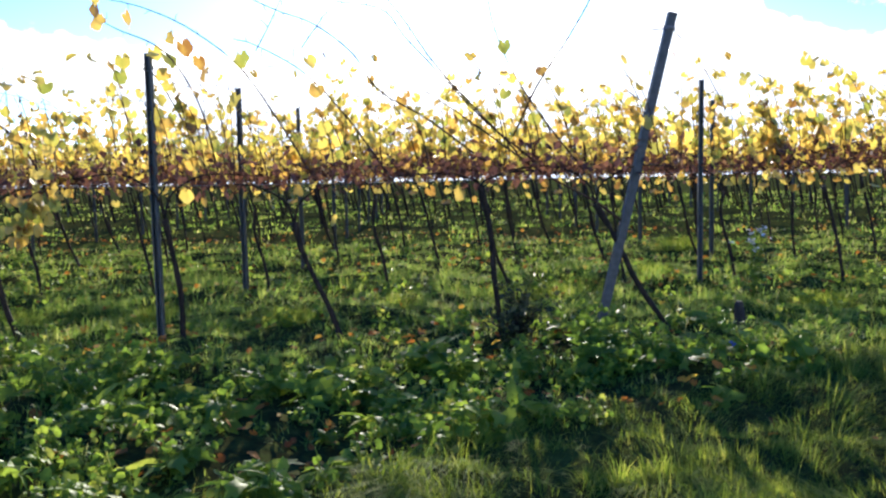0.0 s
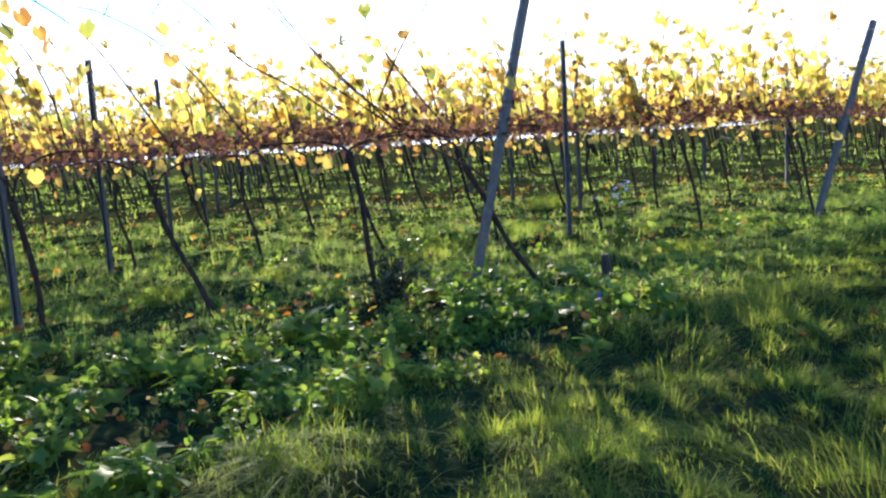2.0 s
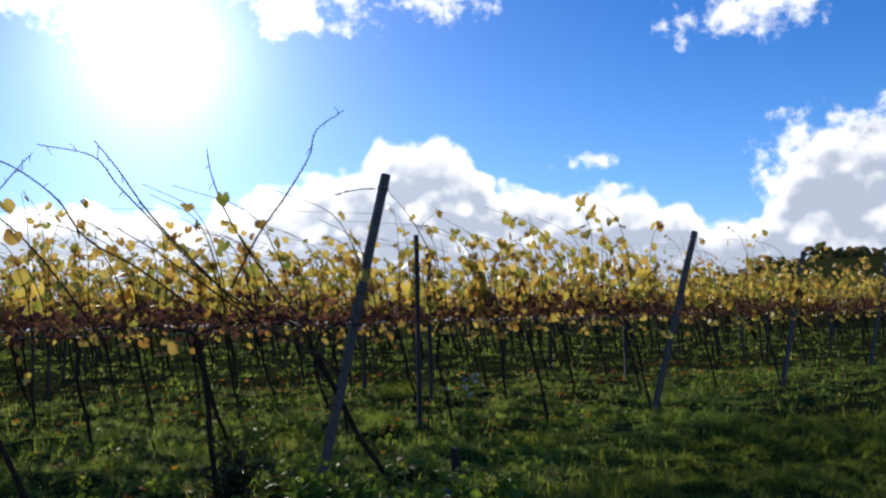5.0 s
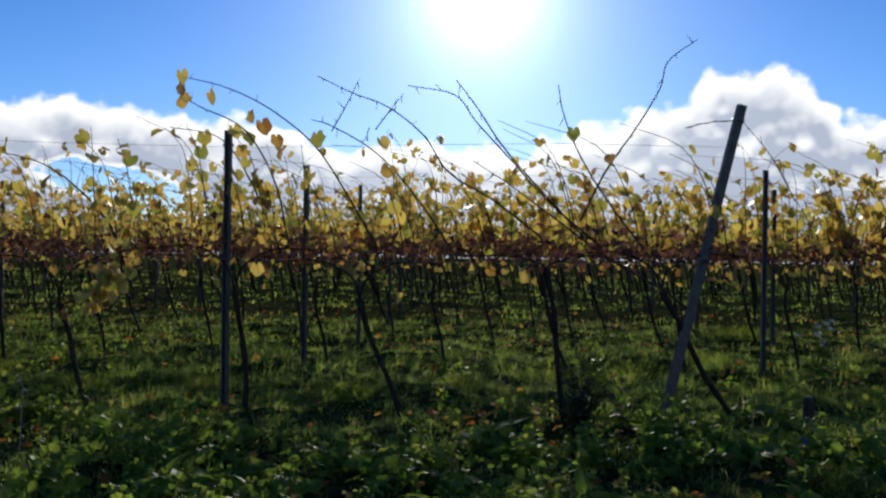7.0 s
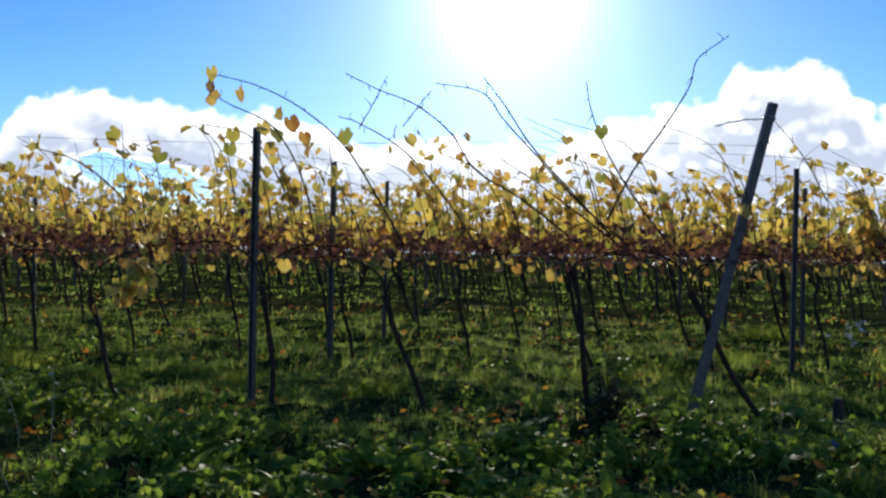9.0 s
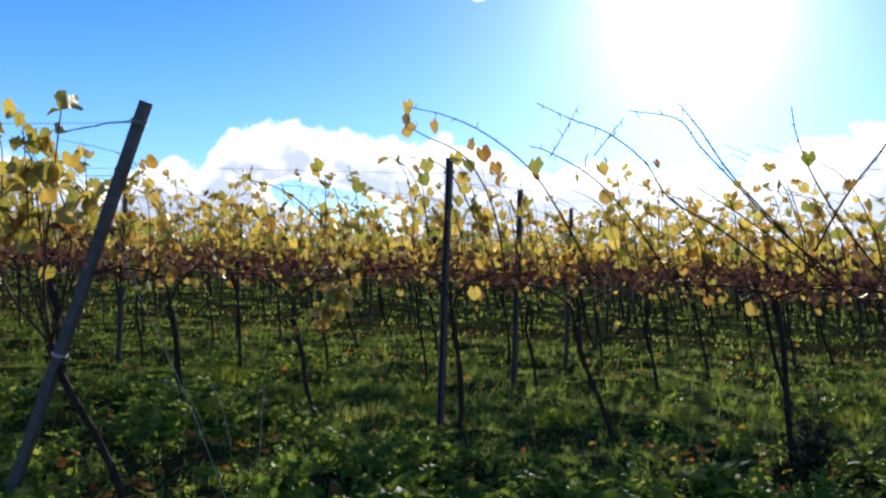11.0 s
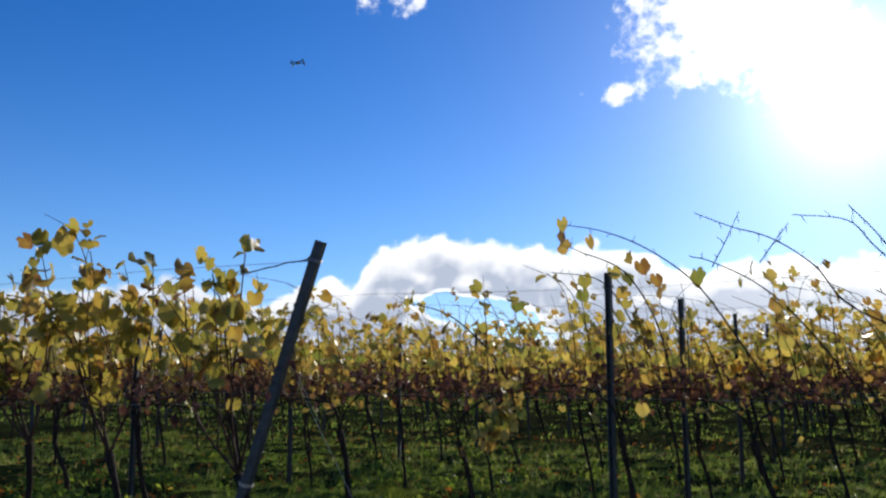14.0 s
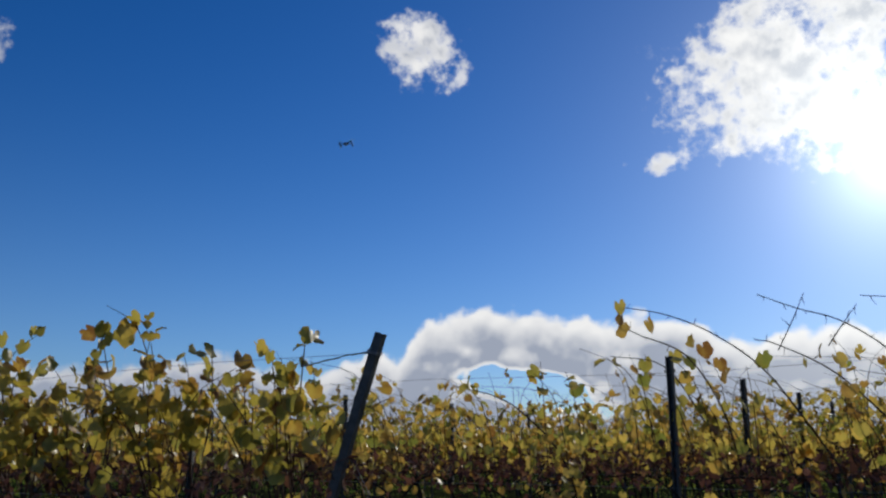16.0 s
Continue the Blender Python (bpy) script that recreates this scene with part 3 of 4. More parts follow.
def fan_lines(r, head, count, reach):
    """A few stout canes that spread from the head, and thinner shoots that rise from them."""
    stout, lines = [], []
    for k in range(4):
        h, dx, dy = r.uniform(*reach), (-0.56, -0.32, -0.12, 0.12)[k] + r.normal(0, 0.08), r.normal(0, 0.09)
        bow = r.normal(0, 0.07)
        stout.append(glide([head, (head[0] + dx * 0.42 + bow, head[1] + dy * 0.3, head[2] + 0.26 * h), (head[0] + dx * 0.75 + bow, head[1] + dy * 0.7, head[2] + 0.62 * h), (head[0] + dx * 1.25 - 0.08, head[1] + dy, head[2] + h)], 4))
    for k in range(count - 4):
        main = stout[k % 4]
        at = main[r.integers(2, len(main) - 4)]
        h, dx, dy = r.uniform(0.45, 0.8) * reach[1] * 0.8, r.normal(-0.08, 0.22), r.normal(0, 0.08)
        lines.append(glide([at, at + (dx * 0.3, dy * 0.3, 0.4 * h), at + (dx * 0.8, dy * 0.7, 0.8 * h), at + (dx * 1.6, dy, h)], 3))
    return stout, lines


def trunk_line(r, base, head):
    b, h = np.array(base, float), np.array(head, float)
    m1 = b + (h - b) * 0.35 + np.array([r.normal(0, 0.02), r.normal(0, 0.015), 0])
    m2 = b + (h - b) * 0.72 + np.array([r.normal(0.0, 0.03), r.normal(0, 0.015), 0])
    return glide([b - np.array([0, 0, 0.08]), b, m1, m2, h], 4)


def trunk_mesh(r, line, thick):
    n = len(line)
    radii = thick * (1.0 + 0.35 * np.exp(-np.linspace(0, 8, n)) + 0.45 * np.exp(-((np.linspace(0, 1, n) - 0.97) / 0.07) ** 2)) * r.uniform(0.88, 1.12, n)
    return tube(line, radii, 8, 0.12)


def vine_body(r, vine, head, base, thick=0.021, canes=7, reach=(0.45, 0.95), lift=0.2, dry=60, cordon=0.52, apart=True, fan=False):
    """Trunk, cordon, shoots and dry leaves of a vine, all round its own origin. Returns the shoots' lines."""
    part("trunk", *trunk_mesh(r, trunk_line(r, base, head), thick), bark_mat, vine, "dark gnarled bark")
    arms = []
    for s in (-1, 1):
        line = glide([head, (head[0] + s * 0.05, head[1] + r.normal(0, 0.02), head[2] + 0.6 * (1.02 - head[2])), (head[0] + s * 0.25, r.normal(0, 0.02), 1.03 + r.normal(0, 0.015)), (head[0] + s * cordon, r.normal(0, 0.02), 1.02)], 4)
        arms.append(tube(line, np.linspace(thick * (0.25 if fan else 0.48), 0.004, len(line)), 6, 0.15))
    part("cordon", *join(arms), bark_mat, vine)
    if fan:
        stout, lines = fan_lines(r, head, canes, reach)
        for l in stout:
            part("cane", *tube(l, np.linspace(0.0085, 0.0025, len(l)), 6, 0.12), cane_mat, vine)
    else:
        stout, lines = [], cane_lines(r, (head[0], 0, 1.02), canes, reach, lift)
    if apart:
        for l in lines:
            part("shoot", *tube(l, np.linspace(0.0048, 0.0016, len(l)), 5), cane_mat, vine)
    else:
        part("shoot_mass", *join([tube(l, np.linspace(0.006, 0.002, len(l)), 4) for l in lines]), cane_mat, vine, kind="stuff")
    n = dry
    at = np.stack([head[0] + r.uniform(-0.55, 0.55, n), r.normal(0, 0.06, n), r.normal(1.10, 0.068, n)], -1)
    v, f = scatter(CRISP_LEAF, at, hung(n, r), r.uniform(0.04, 0.085, n))
    twigs = []
    for _ in range(20):
        x0, z0 = head[0] + r.uniform(-0.5, 0.5), r.uniform(0.98, 1.08)
        twigs.append(tube(np.array([(x0, r.normal(0, 0.03), z0), (x0 + r.normal(0, 0.06), r.normal(0, 0.06), z0 + 0.08), (x0 + r.normal(0, 0.1), r.normal(0, 0.08), z0 + 0.17)]), [0.0035, 0.0025, 0.0015], 3))
    part("dry_leaves", *join([(v, f), *twigs]), dry_leaf_mat, vine, "shrivelled red-brown leaves along the cordon", kind="stuff")
    return [l[4:] for l in stout] + lines


def along(r, lines, n, low=0.15, power=1.25, blur=0.025):
    """Places beside the shoots."""
    out = []
    for _ in range(n):
        l = lines[r.integers(len(lines))]
        s = r.uniform(low, 1.0) ** power * (len(l) - 1.001)
        k = int(s)
        out.append(l[k] + (l[k + 1] - l[k]) * (s - k) + r.normal(0, blur, 3))
    return np.array(out)


VINE_LABEL = "grapevine with yellow autumn leaves on bent shoots"


def grown_vine(seed, leaves, dry, canes, reach, size, apart=True):
    """A vine with its leaves in one mesh, to be copied along the rows."""
    r = np.random.default_rng(seed)
    vine = thing("grapevine", VINE_LABEL, "vine", group="vines in the trellis rows")
    head = (r.uniform(-0.32, -0.1), r.normal(0, 0.02), r.uniform(0.8, 0.97))
    lines = vine_body(r, vine, head, (0, 0, 0), r.uniform(0.012, 0.017), canes, reach, r.uniform(0, 0.5), dry, apart=apart)
    n = leaves
    at = along(r, lines, n, 0.1, 1.5)
    low = r.random(n) < 0.35
    at[low] = np.stack([head[0] + r.uniform(-0.55, 0.55, low.sum()), r.normal(0, 0.1, low.sum()), r.uniform(1.1, 1.55, low.sum())], -1)
    drop = r.random(n) < 0.05
    at[drop, 2] = r.uniform(0.78, 1.0, drop.sum())
    pieces = []
    which = r.integers(0, len(LEAVES), n)
    for k, leaf in enumerate(PLAIN_LEAVES if apart else [SMALL_LEAF] * len(LEAVES)):
        some = at[which == k]
        if len(some):
            pieces.append(scatter(leaf, some, hung(len(some), r), r.uniform(*size, len(some))))
    part("foliage", *join(pieces), vine_leaf_mat, vine, "yellow and ochre vine leaves", kind="stuff")
    return vine


def single_leaf(parent, at, size, r, hang=None, shapes=LEAF_MESHES):
    leaf = new("leaf", shapes[r.integers(len(shapes))])
    leaf.parent = parent
    m = turns(r.uniform(0, 6.28), r.normal(0.8, 0.45) if hang is None else hang, r.normal(0, 0.6))
    leaf.matrix_basis = Matrix.Translation(at) @ Matrix([list(row) for row in m]).to_4x4() @ Matrix.Scale(size, 4)
    return leaf


def near_vine(seed, x, y, head, leaves, dry, canes, reach, size, label=VINE_LABEL, thick=0.022, lift=0.2, low=0.1, extra=(), fan=False):
    """A vine of the first rows: every leaf is a part of its own."""
    r = np.random.default_rng(seed)
    vine = thing("grapevine", label, "vine", (x, y, float(land(x, y))), "vines in the trellis rows")
    lines = vine_body(r, vine, head, (0, 0, 0), thick, canes, reach, lift, dry, fan=fan)
    if extra:
        shoots = [glide([(px - x, r.normal(0, 0.01) + 0.012 * k, pz) for k, (px, pz) in enumerate(points)], 6) for points in extra]
        for l in shoots:
            pz0 = l[0][2]
            part("long_shoot", *tube(l, np.linspace(0.0085 if pz0 < 0.9 else 0.0065, 0.0028, len(l)) if len(l) > 16 else np.linspace(0.004, 0.002, len(l)), 6, 0.1), cane_mat, vine, "long bare arching shoot")
        buds = []
        for l in shoots:
            for k in range(2, len(l) - 1, 3):
                tip = l[k] + np.array([r.normal(0, 0.02), r.normal(0, 0.02), r.choice([-1, 1]) * r.uniform(0.02, 0.06)])
                buds.append(tube(np.array([l[k], (l[k] + tip) / 2 + r.normal(0, 0.004, 3), tip]), [0.003, 0.002, 0.001], 4))
        part("twig_mass", *join(buds), cane_mat, vine, kind="stuff")
    for at in along(r, lines, leaves, low, blur=0.065 if fan else 0.025) if leaves else ():
        single_leaf(vine, at, r.uniform(*size), r, shapes=OCHRE_MESHES if fan else LEAF_MESHES)
    return vine


# Row 2, in front of the camera: mostly bare, with long arching shoots.
ARCS = {
    1: [[(1.04, 0.69), (0.88, 0.81), (0.55, 1.0), (0.22, 1.24), (-0.08, 1.46), (-0.3, 1.6)], [(0.37, 1.22), (0.53, 1.54), (0.72, 1.82), (0.86, 2.06), (0.91, 2.23), (1.09, 2.37)], [(0.82, 0.99), (0.53, 1.37), (0.35, 1.67), (0.26, 1.91), (0.23, 2.08)], [(1.68, 1.36), (1.54, 1.64), (1.36, 1.86)]],
    2: [[(0.51, 1.09), (0.19, 1.36), (-0.06, 1.63), (-0.28, 1.87), (-0.42, 2.04), (-0.72, 2.1)], [(0.40, 1.15), (-0.06, 1.65), (-0.28, 1.96), (-0.41, 2.13)],
        [(0.13, 1.15), (-0.16, 1.37), (-0.45, 1.55), (-0.61, 1.78), (-0.84, 1.96), (-1.07, 2.05), (-1.30, 2.16)]],
    3: [[(-0.89, 1.12), (-1.08, 1.44), (-1.30, 1.76), (-1.59, 1.99), (-1.88, 2.13), (-2.17, 2.20)], [(-0.32, 0.96), (-0.65, 1.44), (-0.91, 1.72), (-1.20, 1.89), (-1.33, 1.93)],
        [(-1.19, 1.85), (-1.10, 2.02), (-1.02, 2.19)], [(-0.91, 1.86), (-0.82, 1.99), (-0.74, 2.10)]],
    4: [[(-1.45, 1.05), (-1.55, 1.45), (-1.75, 1.78), (-2.05, 1.93), (-2.2, 2.02)], [(-1.5, 1.0), (-1.68, 1.4), (-1.9, 1.72), (-2.25, 1.80)]],
    5: [[(-2.46, 0.83), (-2.61, 1.22), (-2.87, 1.49), (-3.10, 1.63), (-3.44, 1.71)]],
}
HEADS = {1: (1.338, (-0.46, 0, 0.80)), 2: (0.286, (-0.12, 0, 0.95)), 3: (-0.705, (-0.29, 0, 0.80)), 4: (-1.715, (-0.08, 0, 0.76)), 5: (-2.715, (-0.22, 0, 0.72))}
row_two = {}
for k, (x, head) in HEADS.items():
    row_two[k] = near_vine(40 + k, x, 5.0, head, 12 if k < 4 else 42, 80, 6, (0.4, 0.75), (0.055, 0.085), "sparse grapevine with bare arching shoots and yellow leaves", 0.017, extra=ARCS[k])
# The few leaves that hang alone on the bare shoots: place along the row, height.
ALONE = [(-2.16, 2.14), (-2.16, 2.06), (-2.15, 1.99), (-1.97, 2.00), (-2.01, 1.75), (-2.01, 1.65), (-1.82, 1.79), (-1.70, 1.88), (-1.63, 1.82), (-1.75, 1.76), (-1.53, 1.73), (-1.51, 1.66), (-1.28, 1.75), (-0.96, 1.85),
         (-0.87, 1.79), (-0.82, 1.62), (-2.46, 1.66), (-1.81, 1.42), (-1.80, 1.51), (-1.42, 1.48), (-1.31, 1.50), (-2.53, 1.40), (-2.79, 1.29), (-2.85, 1.20), (-3.28, 1.75), (-3.03, 1.52), (-1.65, 0.92), (-0.74, 0.83), (0.05, 0.92)]
r = np.random.default_rng(11)
for x, z in ALONE:
    k = 5 if x < -2.3 else 4 if x < -1.25 else 3 if x < -0.3 else 2
    vx = HEADS[k][0]
    single_leaf(row_two[k], (x - vx, r.normal(0, 0.03), z), r.uniform(0.075, 0.108) * (0.8 if z < 1 else 1), r, hang=r.uniform(0.9, 1.4))
for _ in range(42):
    s = r.uniform(0, 1)
    single_leaf(row_two[5], (-2.78 + 0.28 * s + r.normal(0, 0.05) - HEADS[5][0], r.normal(0, 0.06), 0.62 + 0.42 * s ** 0.8 + r.normal(0, 0.04)), r.uniform(0.06, 0.095), r, hang=r.uniform(0.6, 1.4))
for k in range(9):
    near_vine(60 + k, -3.73 - VINE_STEP * k, 5.0, (-0.22 + r.uniform(-0.08, 0.05), 0, r.uniform(0.7, 0.82)), 66, 90, 8, (0.4, 0.85), (0.06, 0.09))

# Row 1, which begins at the nearest leaning post: tall and leafy.
TALL = "tall leafy grapevine with yellow-green autumn leaves"
near_vine(81, -2.59, 2.8, (-0.43, 0, 0.68), 115, 30, 14, (0.75, 1.25), (0.055, 0.098), "tall leafy grapevine tied to the leaning end post", 0.017, 0.1, 0.45, [[(-3.02, 0.68), (-3.24, 0.86), (-3.42, 1.1)]], True)
near_vine(82, -3.64, 2.8, (-0.22, 0, 0.77), 160, 40, 16, (0.65, 1.22), (0.055, 0.10), TALL, 0.017, 0.1, 0.35, fan=True)
near_vine(83, -4.40, 2.8, (-0.07, 0, 0.79), 138, 40, 14, (0.6, 1.12), (0.055, 0.098), TALL, 0.015, 0.1, 0.35, fan=True)
near_vine(84, -5.05, 2.8, (0.0, 0, 0.84), 122, 40, 13, (0.5, 1.05), (0.055, 0.098), TALL, 0.015, 0.1, 0.35, fan=True)
for k in range(6):
    near_vine(85 + k, -6.0 - VINE_STEP * k, 2.8, (-0.15, 0, 0.8), 100, 40, 9, (0.5, 1.05), (0.055, 0.09), TALL, 0.018, fan=True)

# Rows 3 to 8: copies of a few grown vines.
KINDS = [grown_vine(100 + k, 165, 150, 13, (0.35, 0.95), (0.05, 0.095)) for k in range(7)]
FAR_KINDS = [grown_vine(120 + k, 112, 150, 8, (0.35, 0.9), (0.065, 0.10), apart=False) for k in range(6)]
used = set()
r = np.random.default_rng(21)
for i in range(2, 8):
    y, x = ROW_Y[i], ROW_END[i] - 0.1
    while x > -1.45 * y - 5:
        kinds = KINDS if i < 5 else FAR_KINDS
        kind = kinds[int(r.integers(len(kinds)))]
        xx = x + r.normal(0, 0.05)
        m = pose(xx, y + r.normal(0, 0.03), float(land(xx, y)), 0, 0, r.normal(0, 5)) @ Matrix.Diagonal((1, 1, r.uniform(0.97, 1.06), 1))
        if kind.name not in used:
            kind.matrix_basis = m
            used.add(kind.name)
        else:
            copy_thing(kind, m)
        x -= VINE_STEP

# The rows beyond, as one mass.
trunks, dry, foliage = [], [], []
for i in range(8, 17):
    y = ROW_Y[i]
    xs = np.arange(ROW_END[i], -1.45 * y - 6, -VINE_STEP)
    xs = xs[xs < 0.95 * y + 6]
    for x in xs:
        z = float(land(x, y))
        trunks.append(tube(np.array([(x, y, z - 0.05), (x - 0.1 + r.normal(0, 0.03), y, z + 0.4), (x - 0.2 + r.normal(0, 0.05), y, z + 1.0)]), [0.03, 0.022, 0.018], 4))
    n = len(xs) * 48
    at = np.stack([r.uniform(xs[-1], xs[0], n), y + r.normal(0, 0.12, n), np.clip(1.12 + np.abs(r.normal(0, 0.32, n)), 0, 1.95)], -1)
    foliage.append(scatter(SMALL_LEAF, at, hung(n, r), r.uniform(0.10, 0.16, n)))
    n = len(xs) * 36
    at = np.stack([r.uniform(xs[-1], xs[0], n), y + r.normal(0, 0.08, n), r.normal(1.12, 0.075, n)], -1)
    dry.append(scatter(CRISP_LEAF, at, hung(n, r), r.uniform(0.10, 0.18, n)))
far_rows = thing("far_vines", "distant rows of yellow autumn grapevines", "vines", kind="stuff")
part("trunk", *join(trunks), bark_mat, far_rows, kind="stuff")
part("foliage", *join(foliage), vine_leaf_mat, far_rows, kind="stuff")
part("dry_leaves", *join(dry), dry_leaf_mat, far_rows, kind="stuff")

# ---- grass, weeds, litter ----


BLADE = (np.array([[-0.5, 0, 0], [0.5, 0, 0], [-0.42, 0, 0.55], [0.42, 0, 0.55], [0, 0, 1]], float), np.array([(0, 1, 3), (0, 3, 2), (2, 3, 4)]))


def clumps(x, y):
    return 0.5 + 0.25 * np.sin(3.1 * x + 2.0 * np.sin(1.3 * y)) * np.sin(2.7 * y + 1.4 * np.sin(1.7 * x)) + 0.25 * np.sin(7.3 * x + 3 * np.sin(2.9 * y)) * np.sin(6.1 * y + 2)


def grass(tufts, each, xs, ys, height, width, keep, seed, spread=0.05, lay=(0.25, 1.1), ruffle=0.4):
    """Tufts of bent blades on the cushions, lying over to one side where the growth is long."""
    g = np.random.default_rng(seed)
    tx, ty = g.uniform(*xs, tufts), g.uniform(*ys, tufts)
    c = cushions(tx, ty)
    ok = (g.random(tufts) < keep(tx, ty) * np.clip(0.25 + 1.5 * c, 0, 1)) & (np.abs(np.degrees(np.arctan2(tx + 0.2, ty + 0.3))) < 66)
    tx, ty, c = tx[ok], ty[ok], c[ok]
    t = len(tx)
    tall = (0.45 + 0.9 * c) * (0.6 + 0.8 * lattice(tx * 0.9, ty * 0.9, 8)) * g.uniform(0.6, 1.35, t)
    comb = 6.0 * lattice(tx * 1.3 + 4, ty * 1.3, 12) - 3.0 + g.normal(0, 0.5, t)
    push = g.uniform(*lay, t)
    own = np.repeat(np.arange(t), each)
    n = len(own)
    off = g.normal(0, spread, (n, 2))
    x, y = tx[own] + off[:, 0], ty[own] + off[:, 1]
    h = g.uniform(*height, n) * tall[own]
    w = g.uniform(*width, n)
    lean = off / spread * 0.4 + g.normal(0, ruffle, (n, 2)) + np.stack([np.cos(comb), np.sin(comb)], -1)[own] * push[own][:, None]
    yaw = np.arctan2(lean[:, 1], lean[:, 0]) + g.normal(0, 0.5, n)
    side = np.stack([-np.sin(yaw), np.cos(yaw), np.zeros(n)], -1)
    v, f = BLADE
    V = np.empty((n, 5, 3))
    z0 = land(x, y) - 0.008
    much = np.minimum(np.hypot(*lean.T), 1.6)
    for k in range(5):
        s = v[k, 2]
        V[:, k, :2] = np.stack([x, y], -1) + lean * (0.8 * h * s ** 1.6)[:, None]
        V[:, k, 2] = z0 + h * (s - 0.42 * s * s * much)
        V[:, k] += side * (v[k, 0] * w)[:, None]
    F = f[None] + (np.arange(n) * 5)[:, None, None]
    return V.reshape(-1, 3), F.reshape(-1, 3)


def stuff(name, label, category, V, F, mat):
    tagged(new(name, mesh_of(name, V, F, mat)), label, category, kind="stuff")


def alley(x, y):
    strip = np.exp(-((np.mod(y - ROW_FIRST + 1.1, ROW_STEP) - 1.1) / 0.38) ** 2) * np.clip(1.4 * clumps(0.7 * x + 5, 0.9 * y) - 0.2, 0, 1)
    return (1 - headland(x, y)) * (1 - 0.82 * weedy(x, y)) * (1 - 0.75 * strip)


def domes(count, each, xs, ys, keep, radius, height, width, seed):
    """Many rounded tufts whose blades arch outwards from a common foot."""
    g = np.random.default_rng(seed)
    cx, cy = g.uniform(*xs, count), g.uniform(*ys, count)
    ok = (g.random(count) < keep(cx, cy)) & (np.abs(np.degrees(np.arctan2(cx + 0.2, cy + 0.3))) < 60)
    cx, cy = cx[ok], cy[ok]
    rad, tall = g.uniform(*radius, len(cx)), g.uniform(*height, len(cx))
    own = np.repeat(np.arange(len(cx)), each)
    n = len(own)
    a, d = g.uniform(0, 6.28, n), np.sqrt(g.random(n))
    x, y = cx[own] + 0.6 * rad[own] * d * np.cos(a), cy[own] + 0.6 * rad[own] * d * np.sin(a)
    h = tall[own] * g.uniform(0.6, 1.15, n) * (1.1 - 0.45 * d ** 2)
    sweep = g.normal(0, 0.5, (len(cx), 2))[own]
    out = np.stack([np.cos(a), np.sin(a)], -1) * (0.2 + 0.9 * d)[:, None] + g.normal(0, 0.3, (n, 2)) + sweep
    much = np.minimum(np.hypot(*out.T), 1.7)
    w = g.uniform(*width, n)
    side = np.stack([-np.sin(a), np.cos(a), 0 * a], -1)
    V = np.empty((n, 5, 3))
    z0 = land(x, y) - 0.01
    for k, (across, _, t) in enumerate(BLADE[0]):
        V[:, k, :2] = np.stack([x, y], -1) + out * (0.95 * h * t ** 1.4)[:, None]
        V[:, k, 2] = z0 + h * (t - 0.55 * t * t * much)
        V[:, k] += side * (across * w)[:, None]
    F = BLADE[1][None] + (np.arange(n) * 5)[:, None, None]
    return V.reshape(-1, 3), F.reshape(-1, 3)


stuff("long_grass", "long uncut green grass lying over on the headland", "grass", *join([
    grass(11500, 22, (-4, 6.5), (1.6, 6.5), (0.035, 0.10), (0.002, 0.004), headland, 1, 0.036, (0.2, 1.2), 0.75),
    grass(420, 60, (-4, 6.5), (1.6, 6), (0.12, 0.24), (0.0020, 0.0036), headland, 4, 0.06, (1.0, 2.0), 0.35),
    domes(420, 200, (-3.5, 6.5), (1.7, 6.2), headland, (0.12, 0.26), (0.07, 0.14), (0.002, 0.004), 41),
    grass(3600, 16, (2, 24), (5, 16), (0.06, 0.16), (0.006, 0.012), headland, 5, 0.06),
]), grass_mat)
stuff("alley_grass", "short yellow-green grass between the vine rows", "grass", *join([
    grass(12000, 19, (-6.5, 6.5), (2.6, 6.6), (0.035, 0.095), (0.0028, 0.0055), alley, 6, 0.04, (0.1, 1.0), 0.75),
    grass(420, 50, (-7, 7), (4.4, 9.5), (0.10, 0.18), (0.003, 0.006), alley, 7, 0.09, (0.2, 0.8)),
    domes(420, 110, (-6.5, 6.5), (4.2, 9.0), alley, (0.12, 0.25), (0.07, 0.14), (0.0032, 0.006), 42),
    grass(7800, 13, (-14, 13), (6.6, 12.5), (0.045, 0.13), (0.006, 0.012), alley, 2, 0.06, (0.0, 0.8), 0.7),
    grass(5200, 10, (-34, 30), (12.5, 36), (0.06, 0.15), (0.016, 0.034), alley, 3, 0.1),
]), alley_mat)


